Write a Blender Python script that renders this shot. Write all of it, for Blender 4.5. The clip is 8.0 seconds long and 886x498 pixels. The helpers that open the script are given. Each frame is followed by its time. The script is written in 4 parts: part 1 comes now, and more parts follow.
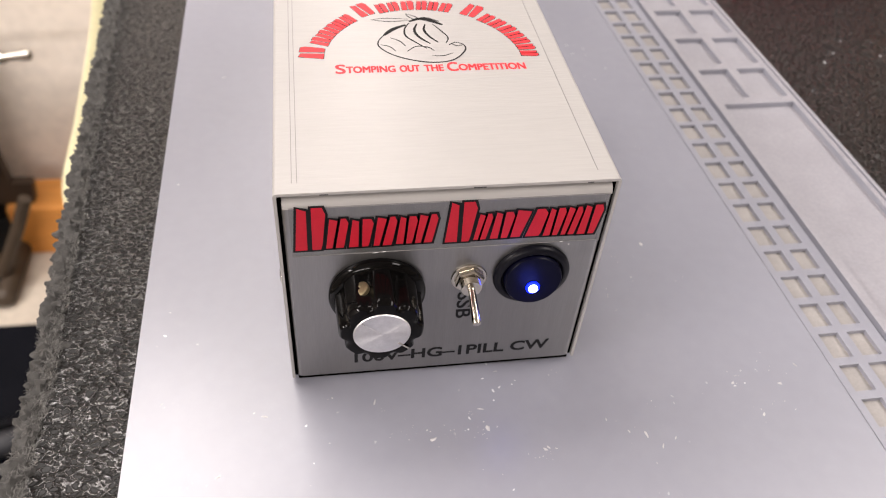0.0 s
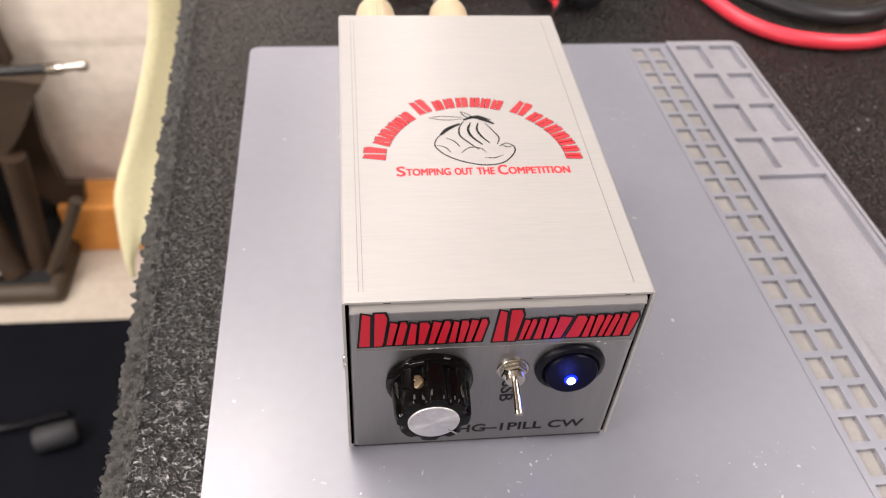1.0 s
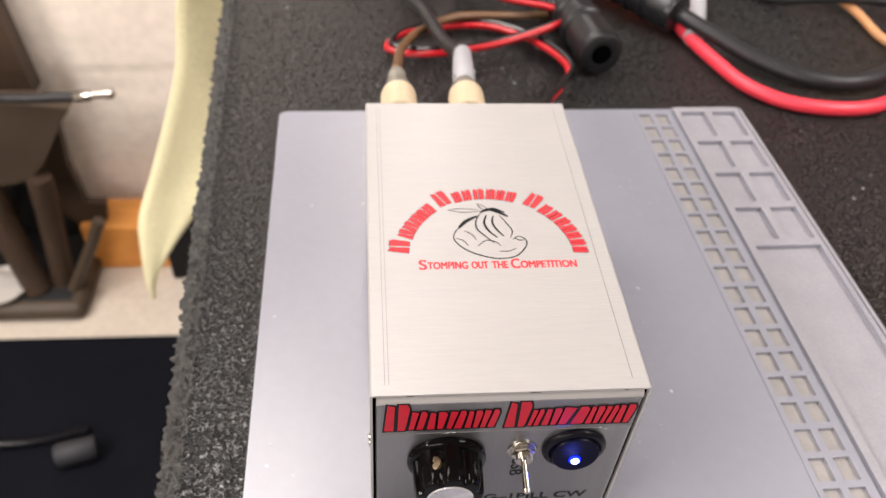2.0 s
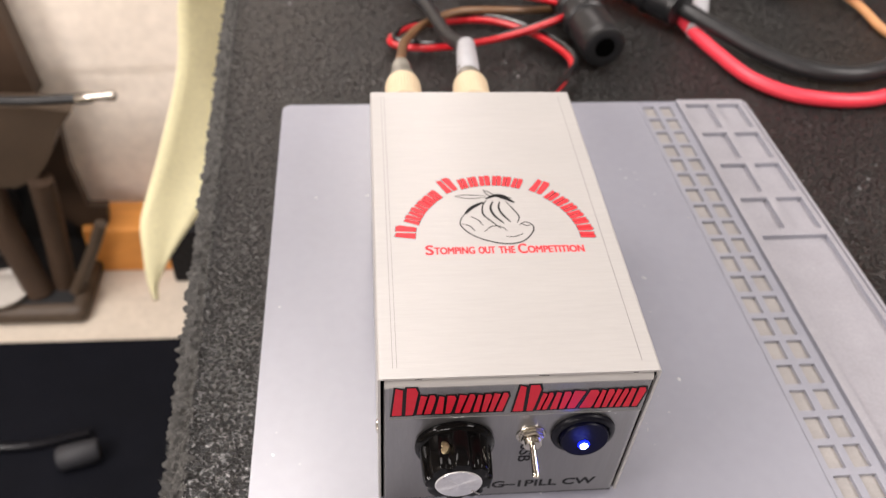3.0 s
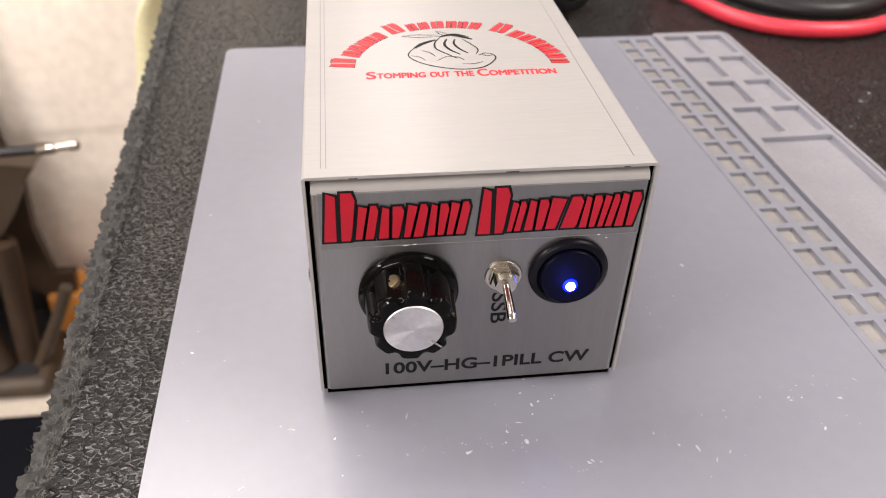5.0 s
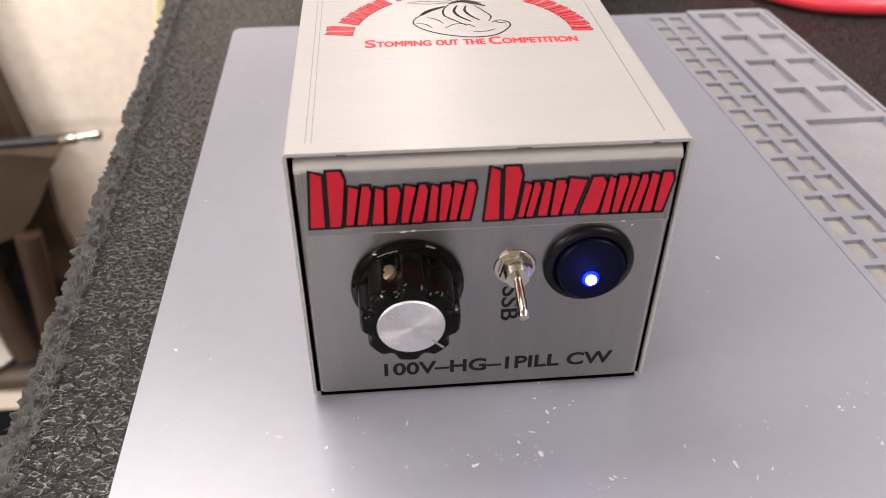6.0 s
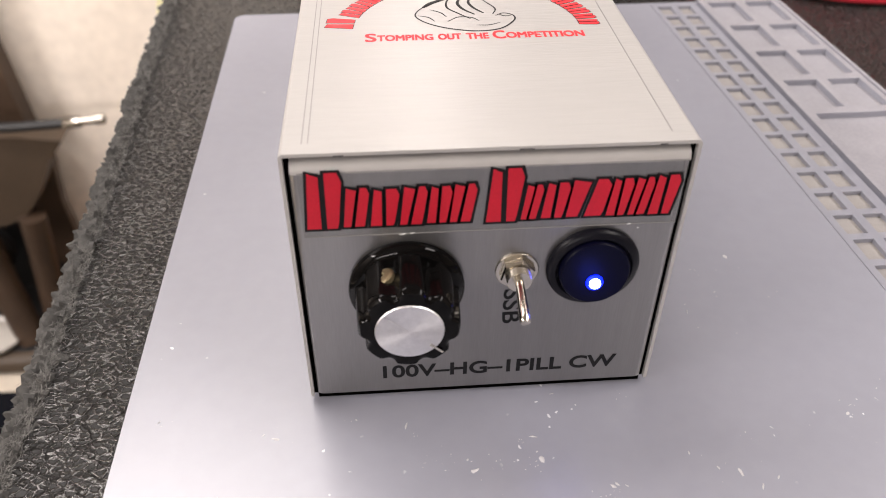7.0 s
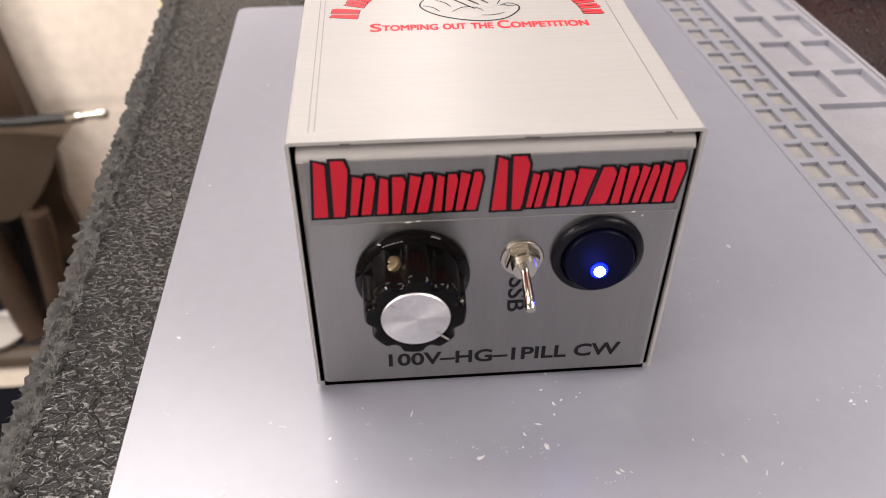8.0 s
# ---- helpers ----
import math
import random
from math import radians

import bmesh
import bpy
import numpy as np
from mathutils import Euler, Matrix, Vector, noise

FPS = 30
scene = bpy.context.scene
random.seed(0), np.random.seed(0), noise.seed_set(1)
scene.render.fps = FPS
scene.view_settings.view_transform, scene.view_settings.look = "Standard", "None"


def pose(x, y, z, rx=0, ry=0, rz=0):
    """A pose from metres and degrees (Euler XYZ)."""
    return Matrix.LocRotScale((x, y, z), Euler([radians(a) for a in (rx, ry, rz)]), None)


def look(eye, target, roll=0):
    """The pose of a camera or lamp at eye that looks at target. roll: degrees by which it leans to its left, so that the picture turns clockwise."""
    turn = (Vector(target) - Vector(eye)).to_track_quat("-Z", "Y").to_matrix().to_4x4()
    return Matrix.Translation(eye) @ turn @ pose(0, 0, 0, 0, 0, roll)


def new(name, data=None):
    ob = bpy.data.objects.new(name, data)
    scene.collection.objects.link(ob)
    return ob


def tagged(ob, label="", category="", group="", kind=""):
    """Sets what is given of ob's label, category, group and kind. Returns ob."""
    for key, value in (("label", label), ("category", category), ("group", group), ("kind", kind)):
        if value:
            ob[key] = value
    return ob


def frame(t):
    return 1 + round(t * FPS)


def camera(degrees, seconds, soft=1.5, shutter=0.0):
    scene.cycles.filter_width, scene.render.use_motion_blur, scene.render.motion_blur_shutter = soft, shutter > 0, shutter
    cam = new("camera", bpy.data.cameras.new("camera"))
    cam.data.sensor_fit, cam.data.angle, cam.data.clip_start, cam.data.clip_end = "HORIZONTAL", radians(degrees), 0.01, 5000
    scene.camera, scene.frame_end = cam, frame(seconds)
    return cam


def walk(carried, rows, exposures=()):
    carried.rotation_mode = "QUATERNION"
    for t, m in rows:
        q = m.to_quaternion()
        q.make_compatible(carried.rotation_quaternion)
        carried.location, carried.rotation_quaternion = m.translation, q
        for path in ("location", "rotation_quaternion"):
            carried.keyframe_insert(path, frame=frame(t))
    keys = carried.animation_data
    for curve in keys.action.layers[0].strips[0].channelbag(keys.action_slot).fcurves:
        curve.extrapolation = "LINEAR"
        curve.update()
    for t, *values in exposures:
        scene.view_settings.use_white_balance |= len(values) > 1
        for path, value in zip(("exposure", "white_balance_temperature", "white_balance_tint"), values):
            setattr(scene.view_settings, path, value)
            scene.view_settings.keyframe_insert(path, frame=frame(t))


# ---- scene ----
cam = camera(58.05, 8.0, 1.0)
cam.data.dof.use_dof, cam.data.dof.focus_distance, cam.data.dof.aperture_fstop = True, 0.235, 16.0
PATH = [
    (0, (0.01184, -0.1644, 0.22153), (0.3071, 1.23797, -1.17353), 5.0),
    (0.5, (0.01059, -0.1739, 0.22412), (0.2528, 1.22693, -1.18266), 4.6),
    (0.7, (0.00779, -0.16823, 0.23232), (0.24029, 1.23378, -1.175), 4.6),
    (1, (0.0041, -0.15723, 0.26263), (0.21953, 1.24005, -1.15201), 4.5),
    (1.5, (-0.00122, -0.1519, 0.30102), (0.19546, 1.25418, -1.10762), 4.6),
    (1.7, (-0.00105, -0.15392, 0.30597), (0.1907, 1.25556, -1.10232), 4.65),
    (2.8, (-0.00012, -0.15602, 0.29771), (0.17955, 1.26463, -1.09868), 4.05),
    (3, (-0.00295, -0.15904, 0.29766), (0.18279, 1.26201, -1.09738), 4.1),
    (3.5, (0.00626, -0.16412, 0.28954), (0.20852, 1.27051, -1.08921), 3.8),
    (3.8, (0.01253, -0.16739, 0.26461), (0.27202, 1.36297, -0.99785), 4.54),
    (4, (0.00771, -0.17757, 0.22466), (0.32902, 1.46228, -0.87429), 4.1),
    (4.2, (0.00976, -0.17576, 0.21452), (0.32741, 1.45808, -0.89482), 3.5),
    (4.5, (0.00883, -0.18004, 0.20332), (0.284, 1.41377, -0.97313), 2.8),
    (5, (0.01186, -0.17921, 0.19344), (0.23407, 1.39925, -1.01448), 1.7),
    (5.2, (0.01391, -0.17616, 0.1923), (0.22471, 1.40129, -1.01857), 1.49),
    (6.3, (0.02217, -0.1549, 0.17352), (0.15971, 1.41348, -1.0591), 0.31),
    (6.5, (0.02022, -0.15285, 0.17437), (0.15735, 1.40751, -1.0692), 0.4),
    (7, (0.02328, -0.15333, 0.17691), (0.15561, 1.39917, -1.07698), 0.5),
    (7.5, (0.0241, -0.15372, 0.179), (0.1542, 1.39352, -1.0816), 0.4),
    (8, (0.02214, -0.15523, 0.17637), (0.14975, 1.3896, -1.08744), 0.3),
]
walk(cam, [(t, look(eye, target, roll)) for t, eye, target, roll in PATH])

# ---- world, lamps, exposure ----
scene.view_settings.exposure = 0.0
world = bpy.data.worlds.new("world")
scene.world = world
world.use_nodes = True
world.node_tree.nodes["Background"].inputs[0].default_value = (0.8, 0.85, 1.0, 1)
world.node_tree.nodes["Background"].inputs[1].default_value = 0.02
# First lamp follows the shadows and sheen; the other two are added fill.
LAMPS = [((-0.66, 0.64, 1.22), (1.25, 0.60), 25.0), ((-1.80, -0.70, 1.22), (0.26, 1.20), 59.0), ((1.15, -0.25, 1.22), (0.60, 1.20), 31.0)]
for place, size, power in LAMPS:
    lamp = bpy.data.lights.new("unseen_tube_light", "AREA")
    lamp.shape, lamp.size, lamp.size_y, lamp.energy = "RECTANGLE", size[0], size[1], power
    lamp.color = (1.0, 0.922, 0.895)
    ob = new("unseen_tube_light", lamp)
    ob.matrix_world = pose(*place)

# unseen source inferred from the sheen on the cover
wall_lamp = bpy.data.lights.new("unseen_wall_tube", "AREA")
wall_lamp.shape, wall_lamp.size, wall_lamp.size_y, wall_lamp.energy, wall_lamp.color = "RECTANGLE", 0.10, 0.60, 1.8, (1.0, 0.922, 0.895)
new("unseen_wall_tube", wall_lamp).matrix_world = pose(0.06, 1.098, 0.80, 90)
# Added fill lamp, out of view, that brightens the north wall and foam.
south_fill_lamp = bpy.data.lights.new("unseen_wall_tube", "AREA")
south_fill_lamp.shape, south_fill_lamp.size, south_fill_lamp.size_y, south_fill_lamp.energy, south_fill_lamp.color = "RECTANGLE", 1.2, 0.10, 21.0, (1.0, 0.922, 0.895)
new("unseen_wall_tube", south_fill_lamp).matrix_world = pose(-0.9, -2.038, 0.80, -90, 0, 180)


# ---- materials ----
def links(mat):
    return mat.node_tree.nodes, mat.node_tree.links


def surface(name, color, rough=0.5, metal=0.0, vary=0.12, scale=60.0, stretch=(1, 1, 1), bump=0.0, bump_scale=400.0,
            rough_vary=0.1, coat=0.0, second=None, random=0.0, fine=0.05, spec=0.5):
    """A procedural surface: colour varied at a broad and a fine scale, varied gloss, fine relief."""
    mat = bpy.data.materials.new(name)
    mat.use_nodes = True
    n, l = links(mat)
    p = n["Principled BSDF"]
    p.inputs["Metallic"].default_value = metal
    p.inputs["Coat Weight"].default_value = coat
    p.inputs["Specular IOR Level"].default_value = spec
    tc = n.new("ShaderNodeTexCoord")
    mp = n.new("ShaderNodeMapping")
    mp.inputs["Scale"].default_value = stretch
    l.new(tc.outputs["Object"], mp.inputs["Vector"])

    def grain(s, detail=4.0):
        t = n.new("ShaderNodeTexNoise")
        t.inputs["Scale"].default_value, t.inputs["Detail"].default_value = s, detail
        l.new(mp.outputs[0], t.inputs["Vector"])
        return t.outputs["Fac"]

    big, small = grain(scale), grain(scale * 12, 3.0)
    ramp = n.new("ShaderNodeMix")
    ramp.data_type = "RGBA"
    low = second or tuple(c * (1 - vary) for c in color)
    high = tuple(min(1, c * (1 + vary)) for c in color)
    ramp.inputs[6].default_value, ramp.inputs[7].default_value = (*low, 1), (*high, 1)
    l.new(big, ramp.inputs[0])
    hsv = n.new("ShaderNodeHueSaturation")
    l.new(ramp.outputs[2], hsv.inputs["Color"])
    mr = n.new("ShaderNodeMapRange")
    mr.inputs[3].default_value, mr.inputs[4].default_value = 1 - fine * 3, 1 + fine * 3
    l.new(small, mr.inputs[0])
    value = mr.outputs[0]
    if random:
        info = n.new("ShaderNodeObjectInfo")
        rr = n.new("ShaderNodeMapRange")
        rr.inputs[3].default_value, rr.inputs[4].default_value = 1 - random, 1 + random
        l.new(info.outputs["Random"], rr.inputs[0])
        mul = n.new("ShaderNodeMath")
        mul.operation = "MULTIPLY"
        l.new(value, mul.inputs[0])
        l.new(rr.outputs[0], mul.inputs[1])
        value = mul.outputs[0]
    l.new(value, hsv.inputs["Value"])
    l.new(hsv.outputs[0], p.inputs["Base Color"])
    ro = n.new("ShaderNodeMapRange")
    ro.inputs[3].default_value, ro.inputs[4].default_value = max(0.02, rough - rough_vary), min(1, rough + rough_vary)
    l.new(grain(scale * 3), ro.inputs[0])
    l.new(ro.outputs[0], p.inputs["Roughness"])
    if bump:
        b = n.new("ShaderNodeBump")
        b.inputs["Strength"].default_value, b.inputs["Distance"].default_value = 0.6, bump
        l.new(grain(bump_scale), b.inputs["Height"])
        l.new(b.outputs[0], p.inputs["Normal"])
    return mat


def specks(mat, scale, amount, size, color, cluster=25.0):
    """Adds small clustered flecks of dirt to a surface made by surface()."""
    n, l = links(mat)
    p = n["Principled BSDF"]
    old = p.inputs["Base Color"].links[0].from_socket
    tc = n.new("ShaderNodeTexCoord")
    warp = n.new("ShaderNodeTexNoise")
    warp.inputs["Scale"].default_value = scale * 2.2
    l.new(tc.outputs["Object"], warp.inputs["Vector"])
    vm = n.new("ShaderNodeVectorMath")
    vm.operation = "MULTIPLY_ADD"
    l.new(warp.outputs["Color"], vm.inputs[0])
    vm.inputs[1].default_value = (0.6 / scale,) * 3
    l.new(tc.outputs["Object"], vm.inputs[2])
    vo = n.new("ShaderNodeTexVoronoi")
    vo.inputs["Scale"].default_value = scale
    l.new(vm.outputs[0], vo.inputs["Vector"])
    near = n.new("ShaderNodeMapRange")
    near.inputs[1].default_value, near.inputs[2].default_value = size, size * 0.7
    l.new(vo.outputs["Distance"], near.inputs[0])
    cl = n.new("ShaderNodeTexNoise")
    cl.inputs["Scale"].default_value, cl.inputs["Detail"].default_value = cluster, 3
    l.new(tc.outputs["Object"], cl.inputs["Vector"])
    mask = n.new("ShaderNodeMapRange")
    mask.inputs[1].default_value, mask.inputs[2].default_value = amount, amount + 0.04
    l.new(cl.outputs["Fac"], mask.inputs[0])
    mul = n.new("ShaderNodeMath")
    mul.operation = "MULTIPLY"
    l.new(near.outputs[0], mul.inputs[0])
    l.new(mask.outputs[0], mul.inputs[1])
    mix = n.new("ShaderNodeMix")
    mix.data_type = "RGBA"
    l.new(mul.outputs[0], mix.inputs[0])
    l.new(old, mix.inputs[6])
    mix.inputs[7].default_value = (*color, 1)
    l.new(mix.outputs[2], p.inputs["Base Color"])
    return mat


def smeared(mat):
    """Adds wiped, hazy patches to the gloss of a rubber sheet."""
    n, l = links(mat)
    p = n["Principled BSDF"]
    tc = n.new("ShaderNodeTexCoord")
    mp = n.new("ShaderNodeMapping")
    mp.inputs["Scale"].default_value = (1.0, 0.35, 1.0)
    mp.inputs["Rotation"].default_value = (0, 0, 0.5)
    l.new(tc.outputs["Object"], mp.inputs["Vector"])
    haze = n.new("ShaderNodeTexNoise")
    haze.inputs["Scale"].default_value, haze.inputs["Detail"].default_value, haze.inputs["Distortion"].default_value = 22, 2, 0.0
    l.new(mp.outputs[0], haze.inputs["Vector"])
    ro = n.new("ShaderNodeMapRange")
    ro.inputs[1].default_value, ro.inputs[2].default_value, ro.inputs[3].default_value, ro.inputs[4].default_value = 0.15, 0.85, 0.29, 0.39
    l.new(haze.outputs["Fac"], ro.inputs[0])
    l.new(ro.outputs[0], p.inputs["Roughness"])
    return mat


def leather(mat, scale, depth):
    """Adds the relief of embossed vinyl: creased cells of two sizes with narrow cracks between them."""
    n, l = links(mat)
    p = n["Principled BSDF"]
    tc = n.new("ShaderNodeTexCoord")
    mp = n.new("ShaderNodeMapping")
    mp.inputs["Scale"].default_value = (0.85, 1.2, 1)
    mp.inputs["Rotation"].default_value = (0, 0, 0.35)
    l.new(tc.outputs["Object"], mp.inputs["Vector"])
    warp = n.new("ShaderNodeTexNoise")
    warp.inputs["Scale"].default_value, warp.inputs["Detail"].default_value = scale * 0.8, 4
    l.new(mp.outputs[0], warp.inputs["Vector"])
    vm = n.new("ShaderNodeVectorMath")
    vm.operation = "MULTIPLY_ADD"
    l.new(warp.outputs["Color"], vm.inputs[0])
    vm.inputs[1].default_value = (1.5 / scale,) * 3
    l.new(mp.outputs[0], vm.inputs[2])

    def crease(s, low, wide):
        vo = n.new("ShaderNodeTexVoronoi")
        vo.feature = "DISTANCE_TO_EDGE"
        vo.inputs["Scale"].default_value = s
        l.new(vm.outputs[0], vo.inputs["Vector"])
        mr = n.new("ShaderNodeMapRange")
        mr.interpolation_type = "SMOOTHSTEP"
        mr.inputs[2].default_value = wide
        mr.inputs[3].default_value, mr.inputs[4].default_value = low, 0
        l.new(vo.outputs["Distance"], mr.inputs[0])
        return mr.outputs[0]
    total = None
    for socket in (crease(scale, 1.0, 0.24), crease(scale * 0.3, -0.8, 0.05)):
        if total is None:
            total = socket
            continue
        add = n.new("ShaderNodeMath")
        l.new(total, add.inputs[0])
        l.new(socket, add.inputs[1])
        total = add.outputs[0]
    soft = n.new("ShaderNodeTexNoise")
    soft.inputs["Scale"].default_value, soft.inputs["Detail"].default_value = scale * 1.2, 3
    l.new(mp.outputs[0], soft.inputs["Vector"])
    both = n.new("ShaderNodeMath")
    both.operation = "MULTIPLY_ADD"
    both.inputs[1].default_value = 0.2
    l.new(soft.outputs["Fac"], both.inputs[0])
    l.new(total, both.inputs[2])
    b = n.new("ShaderNodeBump")
    b.inputs["Strength"].default_value, b.inputs["Distance"].default_value = 1.0, depth
    l.new(both.outputs[0], b.inputs["Height"])
    l.new(b.outputs[0], p.inputs["Normal"])
    l.new(b.outputs[0], p.inputs["Coat Normal"])
    p.inputs["Coat Roughness"].default_value = 0.13
    shine = n.new("ShaderNodeMapRange")                  # the raised wrinkles are rubbed glossy
    shine.inputs[1].default_value, shine.inputs[2].default_value, shine.inputs[3].default_value, shine.inputs[4].default_value = 0.1, 0.8, 0.42, 0.12
    l.new(total, shine.inputs[0])
    l.new(shine.outputs[0], p.inputs["Roughness"])
    rub = n.new("ShaderNodeMapRange")
    rub.inputs[1].default_value, rub.inputs[2].default_value, rub.inputs[3].default_value, rub.inputs[4].default_value = 0.1, 0.8, 0.24, 1.0
    l.new(total, rub.inputs[0])
    l.new(rub.outputs[0], p.inputs["Specular IOR Level"])
    return mat


def glow(name, color, strength):
    mat = bpy.data.materials.new(name)
    mat.use_nodes = True
    p = mat.node_tree.nodes["Principled BSDF"]
    p.inputs["Base Color"].default_value = (*color, 1)
    p.inputs["Emission Color"].default_value = (*color, 1)
    p.inputs["Emission Strength"].default_value = strength
    return mat


def film(name, color, alpha, rough):
    mat = surface(name, color, rough, 0, 0.05, 80)
    mat.node_tree.nodes["Principled BSDF"].inputs["Alpha"].default_value = alpha
    return mat


WHITE = surface("white_painted_steel", (0.375, 0.362, 0.350), 0.36, 0, 0.03, 30, (0.25, 2.5, 1), 0.00015, 520, 0.07, fine=0.02)
ALU = surface("brushed_aluminium", (0.30, 0.295, 0.294), 0.34, 0.9, 0.12, 40, (6, 6, 0.35), 0.00002, 700, 0.08, fine=0.03)
SPUN = surface("spun_aluminium", (0.78, 0.77, 0.77), 0.3, 0.9, 0.05, 60, bump=0.00001, bump_scale=900)
BLACK_GLOSS = surface("black_bakelite", (0.003, 0.0027, 0.0027), 0.06, 0, 0.3, 60, rough_vary=0.03, spec=0.12)
BLACK_PLASTIC = surface("black_plastic", (0.006, 0.006, 0.008), 0.28, 0, 0.25, 90, bump=0.00003, bump_scale=1200, spec=0.15)
BLACK_RUBBER = surface("black_rubber", (0.017, 0.017, 0.018), 0.42, 0, 0.35, 40, bump=0.0001, bump_scale=500, spec=0.4)
# for dark parts, and for shade painted inside the case and at dents
DARK = surface("dark_part_and_shade", (0.012, 0.012, 0.013), 0.6)
# near-black that paints shade into gaps and holes
VOID = surface("painted_gap_shade", (0.0015, 0.0015, 0.0015), 0.9, spec=0.0)
BLACK_WIRE = surface("black_wire_jacket", (0.010, 0.010, 0.011), 0.16, 0, 0.2, 60, spec=0.8)
NICKEL = surface("nickel", (0.60, 0.565, 0.50), 0.18, 1, 0.1, 150, rough_vary=0.08)
BRASS = surface("brass", (0.28, 0.23, 0.14), 0.5, 1, 0.4, 400)
RED_INK = surface("red_ink", (0.47, 0.010, 0.026), 0.45, 0, 0.12, 120, spec=0.3)
RED_PRINT = surface("red_print", (0.75, 0.035, 0.045), 0.5, 0, 0.18, 300, spec=0.3)
BLACK_INK = surface("black_ink", (0.008, 0.008, 0.009), 0.45, 0, 0.2, 120, spec=0.2)
LINE_INK = surface("grey_line", (0.24, 0.23, 0.225), 0.5)
SILICONE = smeared(specks(surface("grey_silicone", (0.242, 0.245, 0.284), 0.27, 0, 0.07, 14, bump=0.00003, bump_scale=600, rough_vary=0.08, fine=0.02, spec=0.95),
                          240, 0.62, 0.13, (0.62, 0.62, 0.64), 22))
VINYL = specks(leather(surface("black_vinyl", (0.0042, 0.0036, 0.0033), 0.30, 0, 0.35, 18, rough_vary=0.06, spec=0.8, coat=0.0), 430, 0.00036), 160, 0.63, 0.10, (0.3, 0.3, 0.3), 30)
GRIMY = surface("grimy_silicone", (0.270, 0.254, 0.243), 0.5, 0, 0.2, 90, bump=0.00005, bump_scale=500)
# slightly paler grey for the tray side of the work mat
PALE_SILICONE = surface("pale_silicone", (0.275, 0.268, 0.292), 0.42, 0, 0.12, 60, bump=0.00004, bump_scale=500)
FLECK = surface("pale_dust_fleck", (0.50, 0.49, 0.50), 0.9, 0, 0.1, 300)
FELT = surface("grey_felt", (0.052, 0.050, 0.047), 0.95, 0, 0.85, 320, bump=0.0012, bump_scale=450, fine=0.15)
WOOL = surface("grey_wool_fibre", (0.18, 0.174, 0.164), 0.9, 0, 0.7, 200)
RED_CABLE = surface("red_cable_jacket", (0.72, 0.04, 0.065), 0.42, 0, 0.12, 30, bump=0.00008, bump_scale=350)
RED_WIRE = surface("red_wire_jacket", (0.47, 0.007, 0.014), 0.3, 0, 0.1, 60)
BROWN_COAX = surface("brown_coax_jacket", (0.16, 0.085, 0.04), 0.35, 0, 0.15, 60)
CREAM = surface("cream_plastic", (0.56, 0.45, 0.30), 0.4, 0, 0.1, 120)
CLEAR_BOOT = surface("smoky_boot", (0.22, 0.205, 0.175), 0.22, 0, 0.3, 130)
GREY_SLEEVE = surface("grey_heat_shrink", (0.38, 0.38, 0.40), 0.45, 0, 0.1, 90)
ORANGE = surface("orange_red_grip", (0.72, 0.07, 0.015), 0.4, 0, 0.1, 50)
COPPER_WIRE = surface("tan_wire_jacket", (0.55, 0.27, 0.12), 0.4, 0, 0.15, 60)
CASE = surface("beige_grey_enamel", (0.5, 0.5, 0.46), 0.45, 0, 0.06, 20, bump=0.0001, bump_scale=500)
# dim tone for unseen walls, which keeps their bounce and reflections low
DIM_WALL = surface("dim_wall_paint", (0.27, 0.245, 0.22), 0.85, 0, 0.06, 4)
# dark tone invented for an unseen wall, to weaken reflections in the vinyl
DARKENED_WALL = surface("darkened_wall", (0.10, 0.075, 0.06), 0.6, 0, 0.2, 5)
GLAZE = surface("white_glaze", (0.5, 0.47, 0.43), 0.3)
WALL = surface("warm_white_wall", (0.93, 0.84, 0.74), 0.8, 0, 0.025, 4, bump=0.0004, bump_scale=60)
CEILING = surface("ceiling_paint", (0.42, 0.40, 0.38), 0.9, 0, 0.04, 3)
CONCRETE = surface("pale_concrete", (0.6, 0.53, 0.44), 0.8, 0, 0.18, 6, bump=0.0006, bump_scale=90)
NAVY = surface("navy_rubber", (0.0042, 0.0047, 0.0075), 0.75, 0, 0.3, 12, bump=0.0005, bump_scale=120, spec=0.08)
YELLOW = surface("pale_yellow_foam", (0.95, 0.90, 0.58), 0.75, 0, 0.06, 20, bump=0.0005, bump_scale=140)
LUMBER = surface("orange_lumber", (0.66, 0.27, 0.055), 0.55, 0, 0.3, 25, (0.3, 3, 3))
BROWN = surface("brown_iron", (0.050, 0.029, 0.017), 0.55, 0, 0.5, 14, bump=0.001, bump_scale=60)
TAN = surface("tan_tray", (0.060, 0.040, 0.025), 0.55, 0, 0.4, 12)
SPUN_CAP = surface("spun_aluminium_cap", (0.78, 0.77, 0.77), 0.34, 1.0, 0.04, 60, rough_vary=0.04)
spin = SPUN_CAP.node_tree.nodes.new("ShaderNodeTangent")
spin.direction_type, spin.axis = "RADIAL", "Y"
SPUN_CAP.node_tree.nodes["Principled BSDF"].inputs["Anisotropic"].default_value = 0.85
SPUN_CAP.node_tree.links.new(spin.outputs[0], SPUN_CAP.node_tree.nodes["Principled BSDF"].inputs["Tangent"])
LABEL = film("clear_label_film", (0.22, 0.22, 0.225), 0.22, 0.22)
LED = glow("blue_light", (0.35, 0.45, 1.0), 14)
# glow that paints the halo round the lit dot
LED_HALO = glow("blue_halo_glow", (0.0, 0.01, 1.0), 3.5)
TUBE = glow("tube_diffuser", (1, 0.97, 0.93), 1.5)


